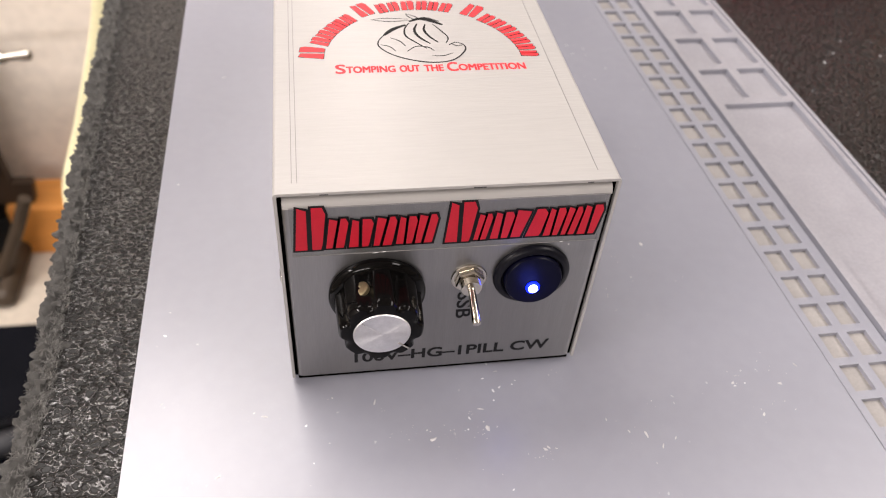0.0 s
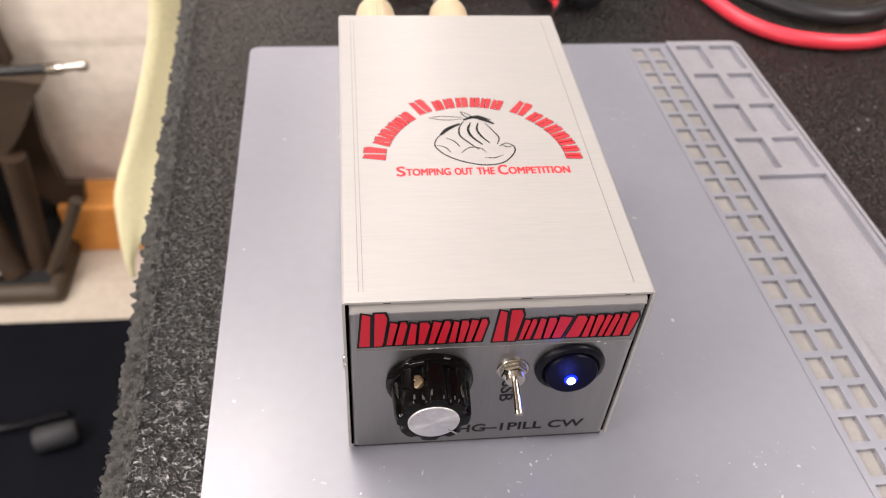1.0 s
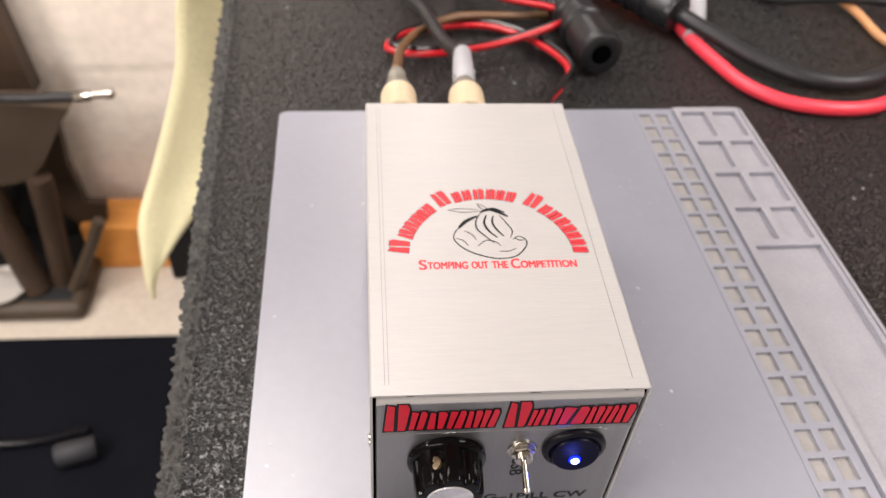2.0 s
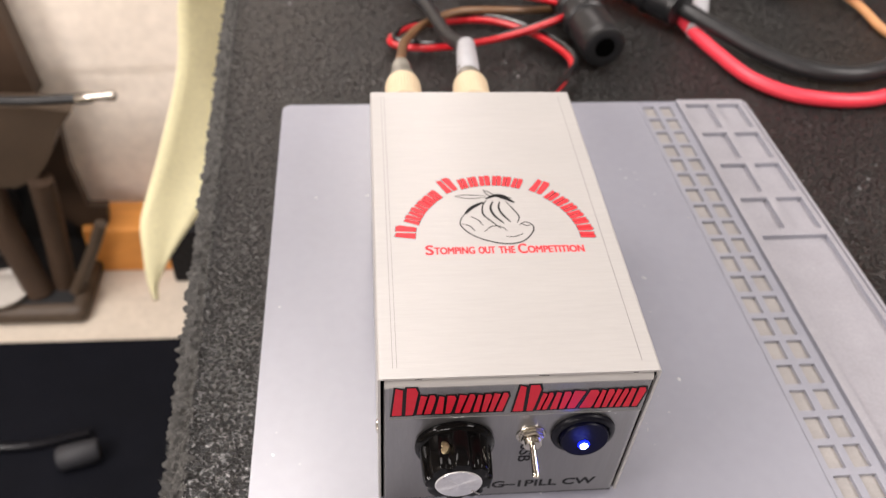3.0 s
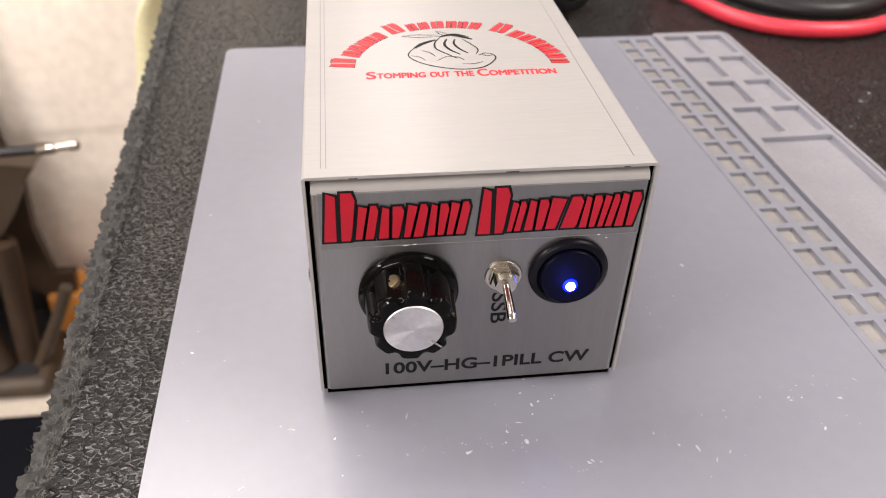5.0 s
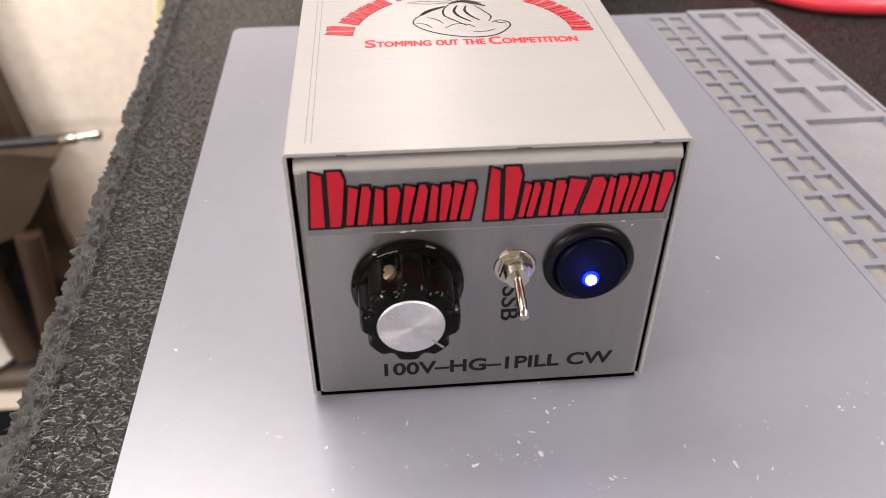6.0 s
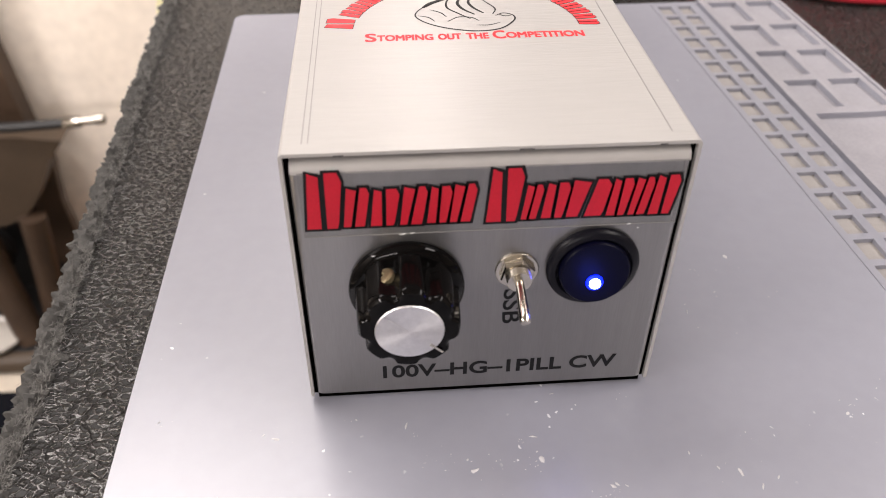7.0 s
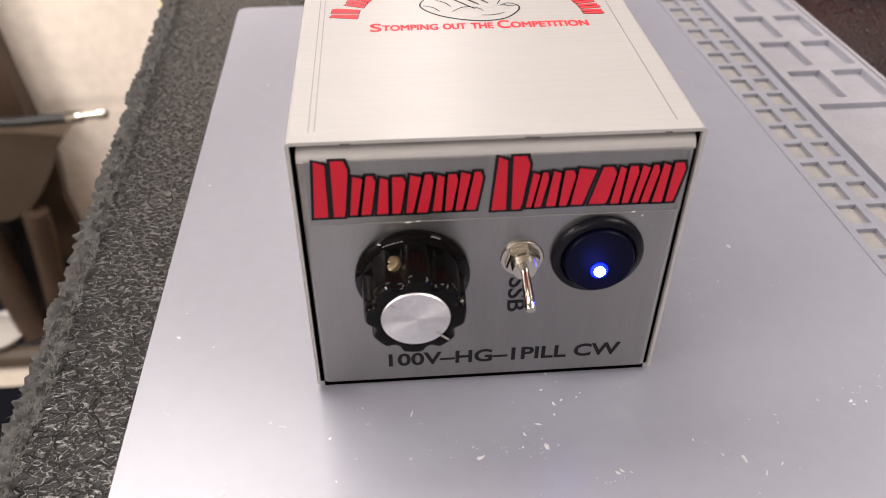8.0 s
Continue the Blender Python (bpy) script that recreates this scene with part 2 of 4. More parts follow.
# ---- builders ----
def part(name, bm, mat, parent=None, label="", smooth=False):
    """Links a bmesh, given in world places, as one mesh under parent."""
    base = parent_place(parent)
    if base.length:
        bmesh.ops.translate(bm, verts=bm.verts, vec=-base)
    mesh = bpy.data.meshes.new(name)
    bm.to_mesh(mesh)
    bm.free()
    mesh.materials.append(mat)
    if smooth:
        for f in mesh.polygons:
            f.use_smooth = True
        mesh.set_sharp_from_angle(angle=radians(40))
    ob = new(name, mesh)
    if parent:
        ob.parent = parent
    return tagged(ob, label)


def parent_place(ob):
    v = Vector((0, 0, 0))
    while ob:
        v = v + ob.location
        ob = ob.parent
    return v


def thing(name, place, label, category, group="", kind=""):
    ob = new(name)
    ob.empty_display_size = 0.01
    ob.location = place
    return tagged(ob, label, category, group, kind)


def box(x0, x1, y0, y1, z0, z1, bevel=0.0, seg=2, bm=None):
    one = bmesh.new()
    bmesh.ops.create_cube(one, size=1)
    for v in one.verts:
        v.co = Vector(((x0 + x1) / 2 + v.co.x * (x1 - x0), (y0 + y1) / 2 + v.co.y * (y1 - y0), (z0 + z1) / 2 + v.co.z * (z1 - z0)))
    if bevel:
        bmesh.ops.bevel(one, geom=one.edges[:], offset=bevel, segments=seg, affect="EDGES", profile=0.5)
    if bm is None:
        return one
    mesh = bpy.data.meshes.new("tmp")
    one.to_mesh(mesh)
    one.free()
    bm.from_mesh(mesh)
    bpy.data.meshes.remove(mesh)
    return bm


def prism(points, y0, y1, axis="y"):
    """A polygon of (a, b) extruded: axis y: (x, z); axis z: (x, y); axis x: (y, z)."""
    bm = bmesh.new()

    def at(a, b, d):
        return {"y": (a, d, b), "z": (a, b, d), "x": (d, a, b)}[axis]
    low = [bm.verts.new(at(a, b, y0)) for a, b in points]
    high = [bm.verts.new(at(a, b, y1)) for a, b in points]
    bm.faces.new(low)
    bm.faces.new(high[::-1])
    k = len(points)
    for i in range(k):
        bm.faces.new((low[i], high[i], high[(i + 1) % k], low[(i + 1) % k]))
    bmesh.ops.recalc_face_normals(bm, faces=bm.faces)
    return bm


def lathe(profile, m, n=40, shape=None):
    """Profile of (radius, height) turned about the local z of m. shape(angle, i) scales the radius."""
    bm = bmesh.new()
    rings = []
    for i, (r, h) in enumerate(profile):
        ring = []
        for k in range(n):
            a = 2 * math.pi * k / n
            s = r * (shape(a, i) if shape else 1)
            ring.append(bm.verts.new(m @ Vector((s * math.cos(a), s * math.sin(a), h))))
        rings.append(ring)
    for a, b in zip(rings, rings[1:]):
        for k in range(n):
            bm.faces.new((a[k], a[(k + 1) % n], b[(k + 1) % n], b[k]))
    bm.faces.new(rings[0][::-1])
    bm.faces.new(rings[-1])
    bmesh.ops.recalc_face_normals(bm, faces=bm.faces)
    return bm


def smooth_line(points, steps=10):
    pts = [Vector(p) for p in points]
    pts = [2 * pts[0] - pts[1]] + pts + [2 * pts[-1] - pts[-2]]
    out = []
    for a, b, c, d in zip(pts, pts[1:], pts[2:], pts[3:]):
        for k in range(steps):
            t = k / steps
            out.append(0.5 * (2 * b + (c - a) * t + (2 * a - 5 * b + 4 * c - d) * t * t + (3 * b - a - 3 * c + d) * t ** 3))
    return out + [pts[-2]]


def tube(points, radius, n=14, steps=10, width=None):
    """A round bar along a smooth line through points; width(i/len) may vary the radius."""
    line = smooth_line(points, steps)
    bm = bmesh.new()
    rings, up = [], Vector((0, 0, 1))
    for i, p in enumerate(line):
        d = (line[min(i + 1, len(line) - 1)] - line[max(i - 1, 0)]).normalized()
        side = d.cross(up)
        if side.length < 0.05:
            side = d.cross(Vector((0, 1, 0)))
        side.normalize()
        top = side.cross(d)
        r = radius * (width(i / (len(line) - 1)) if width else 1)
        rings.append([bm.verts.new(p + r * (math.cos(2 * math.pi * k / n) * side + math.sin(2 * math.pi * k / n) * top)) for k in range(n)])
    for a, b in zip(rings, rings[1:]):
        for k in range(n):
            bm.faces.new((a[k], a[(k + 1) % n], b[(k + 1) % n], b[k]))
    bm.faces.new(rings[0][::-1])
    bm.faces.new(rings[-1])
    bmesh.ops.recalc_face_normals(bm, faces=bm.faces)
    return bm


def lettering(text, width, height, m, thick=0.00008, weight=0.0):
    """Text in the built-in font, fitted to width and height, as a thin slab in the local xy plane of m."""
    data = bpy.data.curves.new("lettering", "FONT")
    data.body, data.extrude, data.offset, data.resolution_u = text, 0.02, weight, 4
    ob = new("lettering", data)
    mesh = bpy.data.meshes.new_from_object(ob.evaluated_get(bpy.context.evaluated_depsgraph_get()))
    bpy.data.objects.remove(ob)
    bpy.data.curves.remove(data)
    bm = bmesh.new()
    bm.from_mesh(mesh)
    bpy.data.meshes.remove(mesh)
    xs, ys = [v.co.x for v in bm.verts], [v.co.y for v in bm.verts]
    sx, sy = width / (max(xs) - min(xs)), height / (max(ys) - min(ys))
    x0, y0 = min(xs), min(ys)
    for v in bm.verts:
        v.co = m @ Vector(((v.co.x - x0) * sx, (v.co.y - y0) * sy, thick if v.co.z > 0 else 0))
    return bm


def bold(text, width, height, m, spread):
    """Lettering thickened sideways and upwards by overlapping prints."""
    bm = bmesh.new()
    for i, (dx, dy) in enumerate(((-1, -0.6), (1, -0.6), (-1, 0.6), (1, 0.6), (0, 0))):
        one = lettering(text, width, height, m @ Matrix.Translation((dx * spread, dy * spread, i * 0.000012)), 0.00005)
        mesh = bpy.data.meshes.new("tmp")
        one.to_mesh(mesh)
        one.free()
        bm.from_mesh(mesh)
        bpy.data.meshes.remove(mesh)
    return bm


def mm(*v):
    return tuple(c / 1000 for c in v)


# ---- setting ----
FLOOR, TOP = -0.90, -0.005          # floor; bench surface (the work mat's top is zero)


def slab(name, x0, x1, y0, y1, z0, z1, mat, label, category, bevel=0.0):
    ob = part(name, box(x0, x1, y0, y1, z0, z1, bevel), mat)
    return tagged(ob, label, category, kind="structure")


slab("floor", -2.2, 2.2, -2.2, 1.3, FLOOR - 0.1, FLOOR, CONCRETE, "pale beige concrete workshop floor", "floor")
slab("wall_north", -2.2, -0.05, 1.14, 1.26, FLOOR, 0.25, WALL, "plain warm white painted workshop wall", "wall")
# Unseen upper wall, darkened so the mat reflects less light.
slab("wall_north_upper", -2.2, -0.05, 1.14, 1.26, 0.25, 1.3, DIM_WALL, "unseen upper wall, darkened to dim its reflection", "wall")
# out of view; its dark colour only shapes what the bench reflects
slab("wall_north_bench", -0.05, 2.2, 1.14, 1.26, FLOOR, 1.3, DARKENED_WALL, "unseen wall behind the bench, darkened to dim its reflection", "wall")
slab("wall_south", -2.2, 2.2, -2.2, -2.08, FLOOR, 1.3, DIM_WALL, "plain grey beige painted workshop wall", "wall")
slab("wall_west", -2.2, -2.08, -2.08, 1.14, FLOOR, 1.3, DIM_WALL, "plain grey beige painted workshop wall", "wall")
slab("wall_east", 2.08, 2.2, -2.08, 1.14, FLOOR, 1.3, DIM_WALL, "plain grey beige painted workshop wall", "wall")
slab("ceiling", -2.2, 2.2, -2.2, 1.26, 1.3, 1.4, CEILING, "pale painted workshop ceiling", "ceiling")
# unseen fixtures round the lamps; the second and third are invented
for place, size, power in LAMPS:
    lamp_thing = thing("unseen_ceiling_light", (place[0], place[1], 1.3), "unseen white ceiling light with a bright diffuser", "ceiling light", "ceiling lights")
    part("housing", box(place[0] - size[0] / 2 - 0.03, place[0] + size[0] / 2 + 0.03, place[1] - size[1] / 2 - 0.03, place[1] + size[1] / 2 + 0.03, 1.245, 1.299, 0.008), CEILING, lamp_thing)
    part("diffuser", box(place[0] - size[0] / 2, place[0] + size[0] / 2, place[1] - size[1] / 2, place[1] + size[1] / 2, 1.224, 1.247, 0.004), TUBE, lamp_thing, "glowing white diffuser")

unseen_wall_light = thing("unseen_wall_light", (0.06, 1.14, 0.80), "upright white tube light on the wall", "wall light")
part("housing", box(0.0, 0.12, 1.115, 1.139, 0.48, 1.12, 0.006), CEILING, unseen_wall_light)
part("diffuser", box(0.012, 0.108, 1.102, 1.118, 0.50, 1.10, 0.004), TUBE, unseen_wall_light, "glowing white diffuser")

# invented fixture for the south fill lamp
south_fill_light = thing("unseen_wall_light", (-0.9, -2.08, 0.80), "unseen long tube light added as fill on the wall opposite", "wall light")
part("housing", box(-1.53, -0.27, -2.079, -2.055, 0.73, 0.87, 0.006), CEILING, south_fill_light)
part("diffuser", box(-1.50, -0.30, -2.058, -2.042, 0.75, 0.85, 0.004), TUBE, south_fill_light, "glowing white diffuser")

# the bench: a slab on legs, under a black vinyl sheet whose cut left side is frayed
EDGE = [mm(-80, -320), mm(-81, 16), mm(-87, 135), mm(-102, 435), mm(-128, 1040)]


def edge_x(y):
    for (xa, ya), (xb, yb) in zip(EDGE, EDGE[1:]):
        if y <= yb:
            return xa + (xb - xa) * (y - ya) / (yb - ya)
    return EDGE[-1][0]


bench = thing("workbench", (0.5, 0.36, FLOOR), "workbench with a black vinyl covered top", "workbench")
part("bench_top", box(-0.075, 1.3, -0.32, 1.04, -0.05, TOP - 0.005, 0.003), BLACK_PLASTIC, bench)
part("vinyl_sheet", prism(EDGE + [mm(1310, 1040), mm(1310, -320)], TOP - 0.0048, TOP, "z"), VINYL, bench, "creased black vinyl sheet with dust")
for x in (0.0, 1.22):
    for y in (-0.26, 0.96):
        part("bench_leg", box(x, x + 0.06, y, y + 0.06, FLOOR, -0.05, 0.004), BROWN, bench)

fray = bmesh.new()
rows = []
count, around = 1100, 14
for i in range(count + 1):
    y = -0.22 + 1.2 * i / count
    x = edge_x(y)
    ring = []
    for k in range(around + 1):
        a = math.pi * (0.02 + 1.05 * k / around)
        q = Vector((k * 0.0013, y, 0.0)) 
        w = noise.noise(q * 200) * 0.0026 + noise.noise(q * 480 + Vector((5, 0, 0))) * 0.0026 + noise.noise(q * 60) * 0.0012 + 0.0007 * math.sin(y * 900 + k * 0.9)
        ring.append(fray.verts.new((x - 0.0030 + (0.0050 + w) * math.cos(a), y, TOP - 0.0040 + (0.0046 + w) * math.sin(a))))
    rows.append(ring)
for a, b in zip(rows, rows[1:]):
    for k in range(around):
        fray.faces.new((a[k], a[k + 1], b[k + 1], b[k]))
part("frayed_border", fray, FELT, bench, "frayed grey felt border of the sheet", smooth=True)
fluff = bmesh.new()
rng = random.Random(5)
for i in range(34000):
    y = rng.uniform(-0.2, 0.75)
    tuft = noise.noise(Vector((y * 230, 3.1, 0)))
    out = rng.random() ** 1.3
    x = edge_x(y) + 0.0014 - 0.0092 * out - 0.002 * tuft
    z = TOP + 0.0012 - 0.0044 * out ** 2 + rng.uniform(-0.0006, 0.0008)
    along = rng.gauss(0, 0.7)
    d = Vector((rng.uniform(-1, 0.5) - 0.3 * tuft, along + 0.5, rng.uniform(-0.3, 0.6))).normalized() * rng.uniform(0.0008, 0.0026) * (1 + 0.6 * tuft)
    c = d.cross(Vector((rng.random(), rng.random(), rng.random()))).normalized()
    s, bow = c * 0.00007, c * rng.uniform(-0.35, 0.35) * d.length
    p = Vector((x, y, z))
    v = [fluff.verts.new(q) for q in (p - s, p + s, p + d * 0.4 + bow + s, p + d * 0.4 + bow - s, p + d)]
    fluff.faces.new(v[:4])
    fluff.faces.new((v[3], v[2], v[4]))
tagged(part("fray_fibre", fluff, WOOL, bench, "loose grey fibres"), kind="stuff")
lint = bmesh.new()
for i in range(150):
    x, y = rng.uniform(-0.07, 0.50), rng.uniform(-0.1, 0.62)
    if -0.058 < x < 0.27 and y < 0.285:
        continue
    r = rng.uniform(0.0003, 0.0007) * (2.0 if rng.random() < 0.12 else 1.0)
    ring = [lint.verts.new((x + r * rng.uniform(0.6, 1.2) * math.cos(k * 1.047), y + r * rng.uniform(0.6, 1.2) * math.sin(k * 1.047), TOP + 0.0001)) for k in range(6)]
    peak = lint.verts.new((x, y, TOP + r * 0.6))
    for k in range(6):
        lint.faces.new((ring[k], ring[(k + 1) % 6], peak))
tagged(part("lint", lint, FLECK, bench, "scattered pale specks of lint"), kind="stuff")


# ---- grey silicone work mat with trays ----
def work_mat():
    ob = thing("work_mat", (0, 0, TOP), "grey silicone repair mat with moulded part trays, dusty with white flecks", "work mat")
    width, length = 0.3098, 0.455
    wells = []
    for c in (0.2371, 0.2485):
        for r in range(30):
            v0 = 0.1482 + (r - 10) * (0.0142 if r < 10 else 0.01470)
            wells.append((c, c + 0.0078, v0, v0 + 0.0113, 0.0017))
    for r in range(4):
        for a, b in ((0.2662, 0.2826), (0.2878, 0.3040)):
            wells.append((a, b, 0.0055 + 0.0322 * r, 0.0320 + 0.0322 * r, 0.0014))
    wells.append((0.2662, 0.3043, 0.1342, 0.300, 0.0014))
    wells.append((0.2662, 0.3043, 0.306, 0.44, 0.0014))
    wells += [(0.2606, 0.2620, 0.003, 0.45, 0.0014), (0.2338, 0.2343, 0.003, 0.45, 0.0004), (0.3068, 0.3079, 0.003, 0.45, 0.0002)]
    wells.append((0.2620, width, 0.0, length, -0.0014))        # the raised border round the trays
    wells = [tuple(round(q, 5) for q in w) for w in wells]
    soft = (0.0009, 0.0022, 0.0038, 0.0055)               # extra lines for the rounded far corners
    us = sorted({0.0, width, *soft, *(round(width - q, 5) for q in soft), *(w[0] for w in wells), *(w[1] for w in wells)})
    vs = sorted({0.0, length, *soft, *(w[2] for w in wells), *(w[3] for w in wells)})

    def deep(u, v):
        for w in wells:
            if w[0] < u < w[1] and w[2] < v < w[3]:
                return w[4]
        return 0.0
    def at(u, v, z):
        near_u = min(u, width - u)
        if near_u < 0.0055 and v < 0.0055:               # rounded far corners
            p, q = 0.0055 - near_u, 0.0055 - v
            k = max(p, q) / math.hypot(p, q)
            u, v = (0.0055 - p * k if u < width / 2 else width - 0.0055 + p * k), 0.0055 - q * k
        return Vector((-0.056 + u + v * (0.012 + 0.1125 * min(u, 0.24) + 0.06 * max(u - 0.24, 0.0)), 0.2793 + u * 0.0125 - v, z))
    bm = bmesh.new()
    shared = {}

    def vert(u, v, z):
        key = (round(u, 6), round(v, 6), round(z, 6))
        if key not in shared:
            shared[key] = bm.verts.new(at(u, v, z))
        return shared[key]
    depth = [[deep((a + b) / 2, (p + q) / 2) for p, q in zip(vs, vs[1:])] for a, b in zip(us, us[1:])]
    base = 0.005
    for i, (a, b) in enumerate(zip(us, us[1:])):
        for j, (p, q) in enumerate(zip(vs, vs[1:])):
            z = -depth[i][j]
            floor_face = bm.faces.new((vert(a, p, z), vert(a, q, z), vert(b, q, z), vert(b, p, z)))
            floor_face.material_index = 1 if depth[i][j] == 0.0017 else 2 if (a + b) / 2 > 0.2625 else 0
            zr = -depth[i + 1][j] if i + 1 < len(depth) else -base
            zf = -depth[i][j + 1] if j + 1 < len(depth[0]) else -base
            if zr != z:
                bm.faces.new((vert(b, p, z), vert(b, q, z), vert(b, q, zr), vert(b, p, zr)))
            if zf != z:
                bm.faces.new((vert(a, q, z), vert(a, q, zf), vert(b, q, zf), vert(b, q, z)))
            if i == 0:
                bm.faces.new((vert(a, p, z), vert(a, p, -base), vert(a, q, -base), vert(a, q, z)))
            if j == 0:
                bm.faces.new((vert(a, p, z), vert(b, p, z), vert(b, p, -base), vert(a, p, -base)))
    bmesh.ops.recalc_face_normals(bm, faces=bm.faces)
    mesh = part("mat_sheet", bm, SILICONE, ob)
    mesh.data.materials.append(GRIMY)
    mesh.data.materials.append(PALE_SILICONE)
    bev = mesh.modifiers.new("soft", "BEVEL")
    bev.width, bev.segments, bev.limit_method, bev.angle_limit = 0.0009, 3, "ANGLE", radians(50)
    rng = random.Random(11)
    dust = bmesh.new()
    spots = [(101.3, -25.9, 1, .9), (68, -3.6, 1, .8), (-11.3, -13, 9, 4), (-40.8, -5.5, 7, 3.5), (46, -28.2, 16, 8), (77.6, -37, 18, 4), (57.4, -19, 8, 3), (153, -17, 4, 3), (119, -21.6, 4, 2),
             (-17.6, 13.7, 2, 1), (10.7, -8.6, 4, 2), (36, -24, 14, 6), (28, -14, 6, 4), (60, -26, 10, 4), (88, -5, 5, 3), (-31.7, 186.6, 2, 1), (-3.4, 189, 3, 2), (159, 116.8, 4, 3), (140.6, 121.7, 5, 4),
             (178.3, 165.9, 2, 1), (152.3, 34.9, 4, 3), (138.5, 54, 3, 2), (-30, -35, 10, 9)]
    spots += [(rng.uniform(95, 175), rng.uniform(-40, 110), rng.randint(5, 12), rng.uniform(9, 15)) for k in range(7)]      # thin scatter beside the amplifier
    for x, y, n, spread in spots:
        for k in range(max(1, int(n * 0.8))):
            px, py = x + rng.gauss(0, spread * 0.6), y + rng.gauss(0, spread * 0.4)
            if -2 < px < 97 and py > -1:
                continue
            r, a0, sq = rng.uniform(0.1, 0.32) ** 1.0 * (4.2 if rng.random() < 0.16 else 1.0) if n > 1 else 0.85, rng.random() * 6.3, rng.uniform(0.15, 0.7)
            ring = []
            for q in range(7):
                a = 2 * math.pi * q / 7
                rr = r * rng.uniform(0.6, 1.25)
                dx, dy = rr * math.cos(a), rr * sq * math.sin(a)
                ring.append(dust.verts.new(mm(px + dx * math.cos(a0) - dy * math.sin(a0), py + dx * math.sin(a0) + dy * math.cos(a0), 0.05)))
            top = dust.verts.new(mm(px, py, 0.05 + r * 0.25))
            for q in range(7):
                dust.faces.new((ring[q], ring[(q + 1) % 7], top))
    tagged(part("dust_flecks", dust, FLECK, ob, "scattered pale dust flecks"), kind="stuff")
    return ob


work_mat()


# ---- amplifier ----
W, L, H = 0.095, 0.169, 0.0821
amp = thing("radio_amplifier", (W / 2, L / 2, 0), "small white steel amplifier box with a brushed aluminium front", "amplifier")
t, r = 0.0009, 0.0012


def rounded_u(inset):
    pts, rr = [], max(r - inset, 0.0003)
    x0, x1, z1 = inset - 0.0008, W + 0.0012 - inset, H - inset
    pts.append((x0, 0.0018))
    for k in range(7):
        a = math.pi - math.pi / 2 * k / 6
        pts.append((x0 + rr + rr * math.cos(a), z1 - rr + rr * math.sin(a)))
    for k in range(7):
        a = math.pi / 2 - math.pi / 2 * k / 6
        pts.append((x1 - rr + rr * math.cos(a), z1 - rr + rr * math.sin(a)))
    pts.append((x1, 0.0018))
    return pts


cover = prism(rounded_u(0) + rounded_u(t)[::-1], -0.0003, L, "y")
for v in cover.verts:                # the front lip is a little worn
    if v.co.y < 0.001 and v.co.z > H - 0.0015:
        v.co.z += 0.0003 * noise.noise(Vector((v.co.x * 130, 0, 0)))
part("cover", cover, WHITE, amp, "white painted folded steel cover", smooth=True)

bend, outer, inner = 0.0030, [], []
for k in range(9):
    a = math.pi / 2 * k / 8
    outer.append((-0.0006 + bend - bend * math.cos(a), 0.0768 + bend * math.sin(a)))
    inner.append((-0.0006 + bend - (bend - 0.0012) * math.cos(a), 0.0768 + (bend - 0.0012) * math.sin(a)))
rolled = [(0.0011, 0.0020), (0.0011, 0.0005), (0.0014, -0.0001), (0.0020, -0.0004), (0.0028, -0.0006)]
plan = rolled + [(W + 0.0003 - x, y) for x, y in rolled[::-1]]
part("front_panel", prism(plan, 0.0029, 0.0768, "z"), ALU, amp, "brushed aluminium front panel with rolled sides", smooth=True)
lip = prism(outer + [(0.014, 0.0798), (0.014, 0.0786)] + inner[::-1], 0.0014, W - 0.0009, "x")
for v in lip.verts:                  # hammered along the fold
    v.co.z += 0.00012 * noise.noise(Vector((v.co.x * 300, v.co.y * 900, 0)))
# white here paints the bright reflection along the fold
part("folded_lip", lip, WHITE, amp, "folded lip above the front panel, its bright reflection coloured white", smooth=True)
# Black strips fill the open gaps and paint the shade in them.
part("side_gasket", box(0.0001, 0.0012, 0.0012, 0.0040, 0.0015, 0.0812), VOID, amp, "black strip painting the shade beside the panel")
part("side_gasket", box(W - 0.0009, W + 0.0003, 0.0012, 0.0040, 0.0015, 0.0812), VOID, amp, "black strip painting the shade beside the panel")
part("base_gap", box(0.0012, W - 0.0008, 0.0006, 0.0058, 0.0003, 0.0040), VOID, amp, "black filler painting the shade under the front panel")
part("bottom_pan", box(0.0018, W - 0.0018, 0.0060, L - 0.001, 0.0, 0.0040, 0.0003), DARK, amp, "dark bottom pan")
# solid dark block standing in for the shade inside the case
part("inner_frame", box(0.0014, W - 0.0014, 0.0055, L - 0.004, 0.0022, 0.078), DARK, amp, "dark block painting the shaded inside of the case")
part("rear_panel", box(0.0022, W - 0.0022, L - 0.003, L - 0.0008, 0.0022, 0.0796, 0.0004), ALU, amp, "plain aluminium rear panel")
for x in (0.0042, 0.0056, W - 0.0050):
    part("scribed_line", box(x, x + 0.00022, 0.004, L - 0.004, H - 0.0001, H + 0.00006), LINE_INK, amp, "faint grey line along the cover")

# clear film label with the maker's mark as plain red blocks with a black outline
part("label_film", box(0.0030, W - 0.0012, -0.00078, -0.00058, 0.0590, 0.0772), LABEL, amp, "clear film label strip")


def block(points, lift0, lift1, m):
    bm = bmesh.new()
    low = [bm.verts.new(m @ Vector((a, b, lift0))) for a, b in points]
    high = [bm.verts.new(m @ Vector((a, b, lift1))) for a, b in points]
    bm.faces.new(high)
    bm.faces.new(low[::-1])
    for i in range(len(points)):
        j = (i + 1) % len(points)
        bm.faces.new((low[i], low[j], high[j], high[i]))
    bmesh.ops.recalc_face_normals(bm, faces=bm.faces)
    return bm


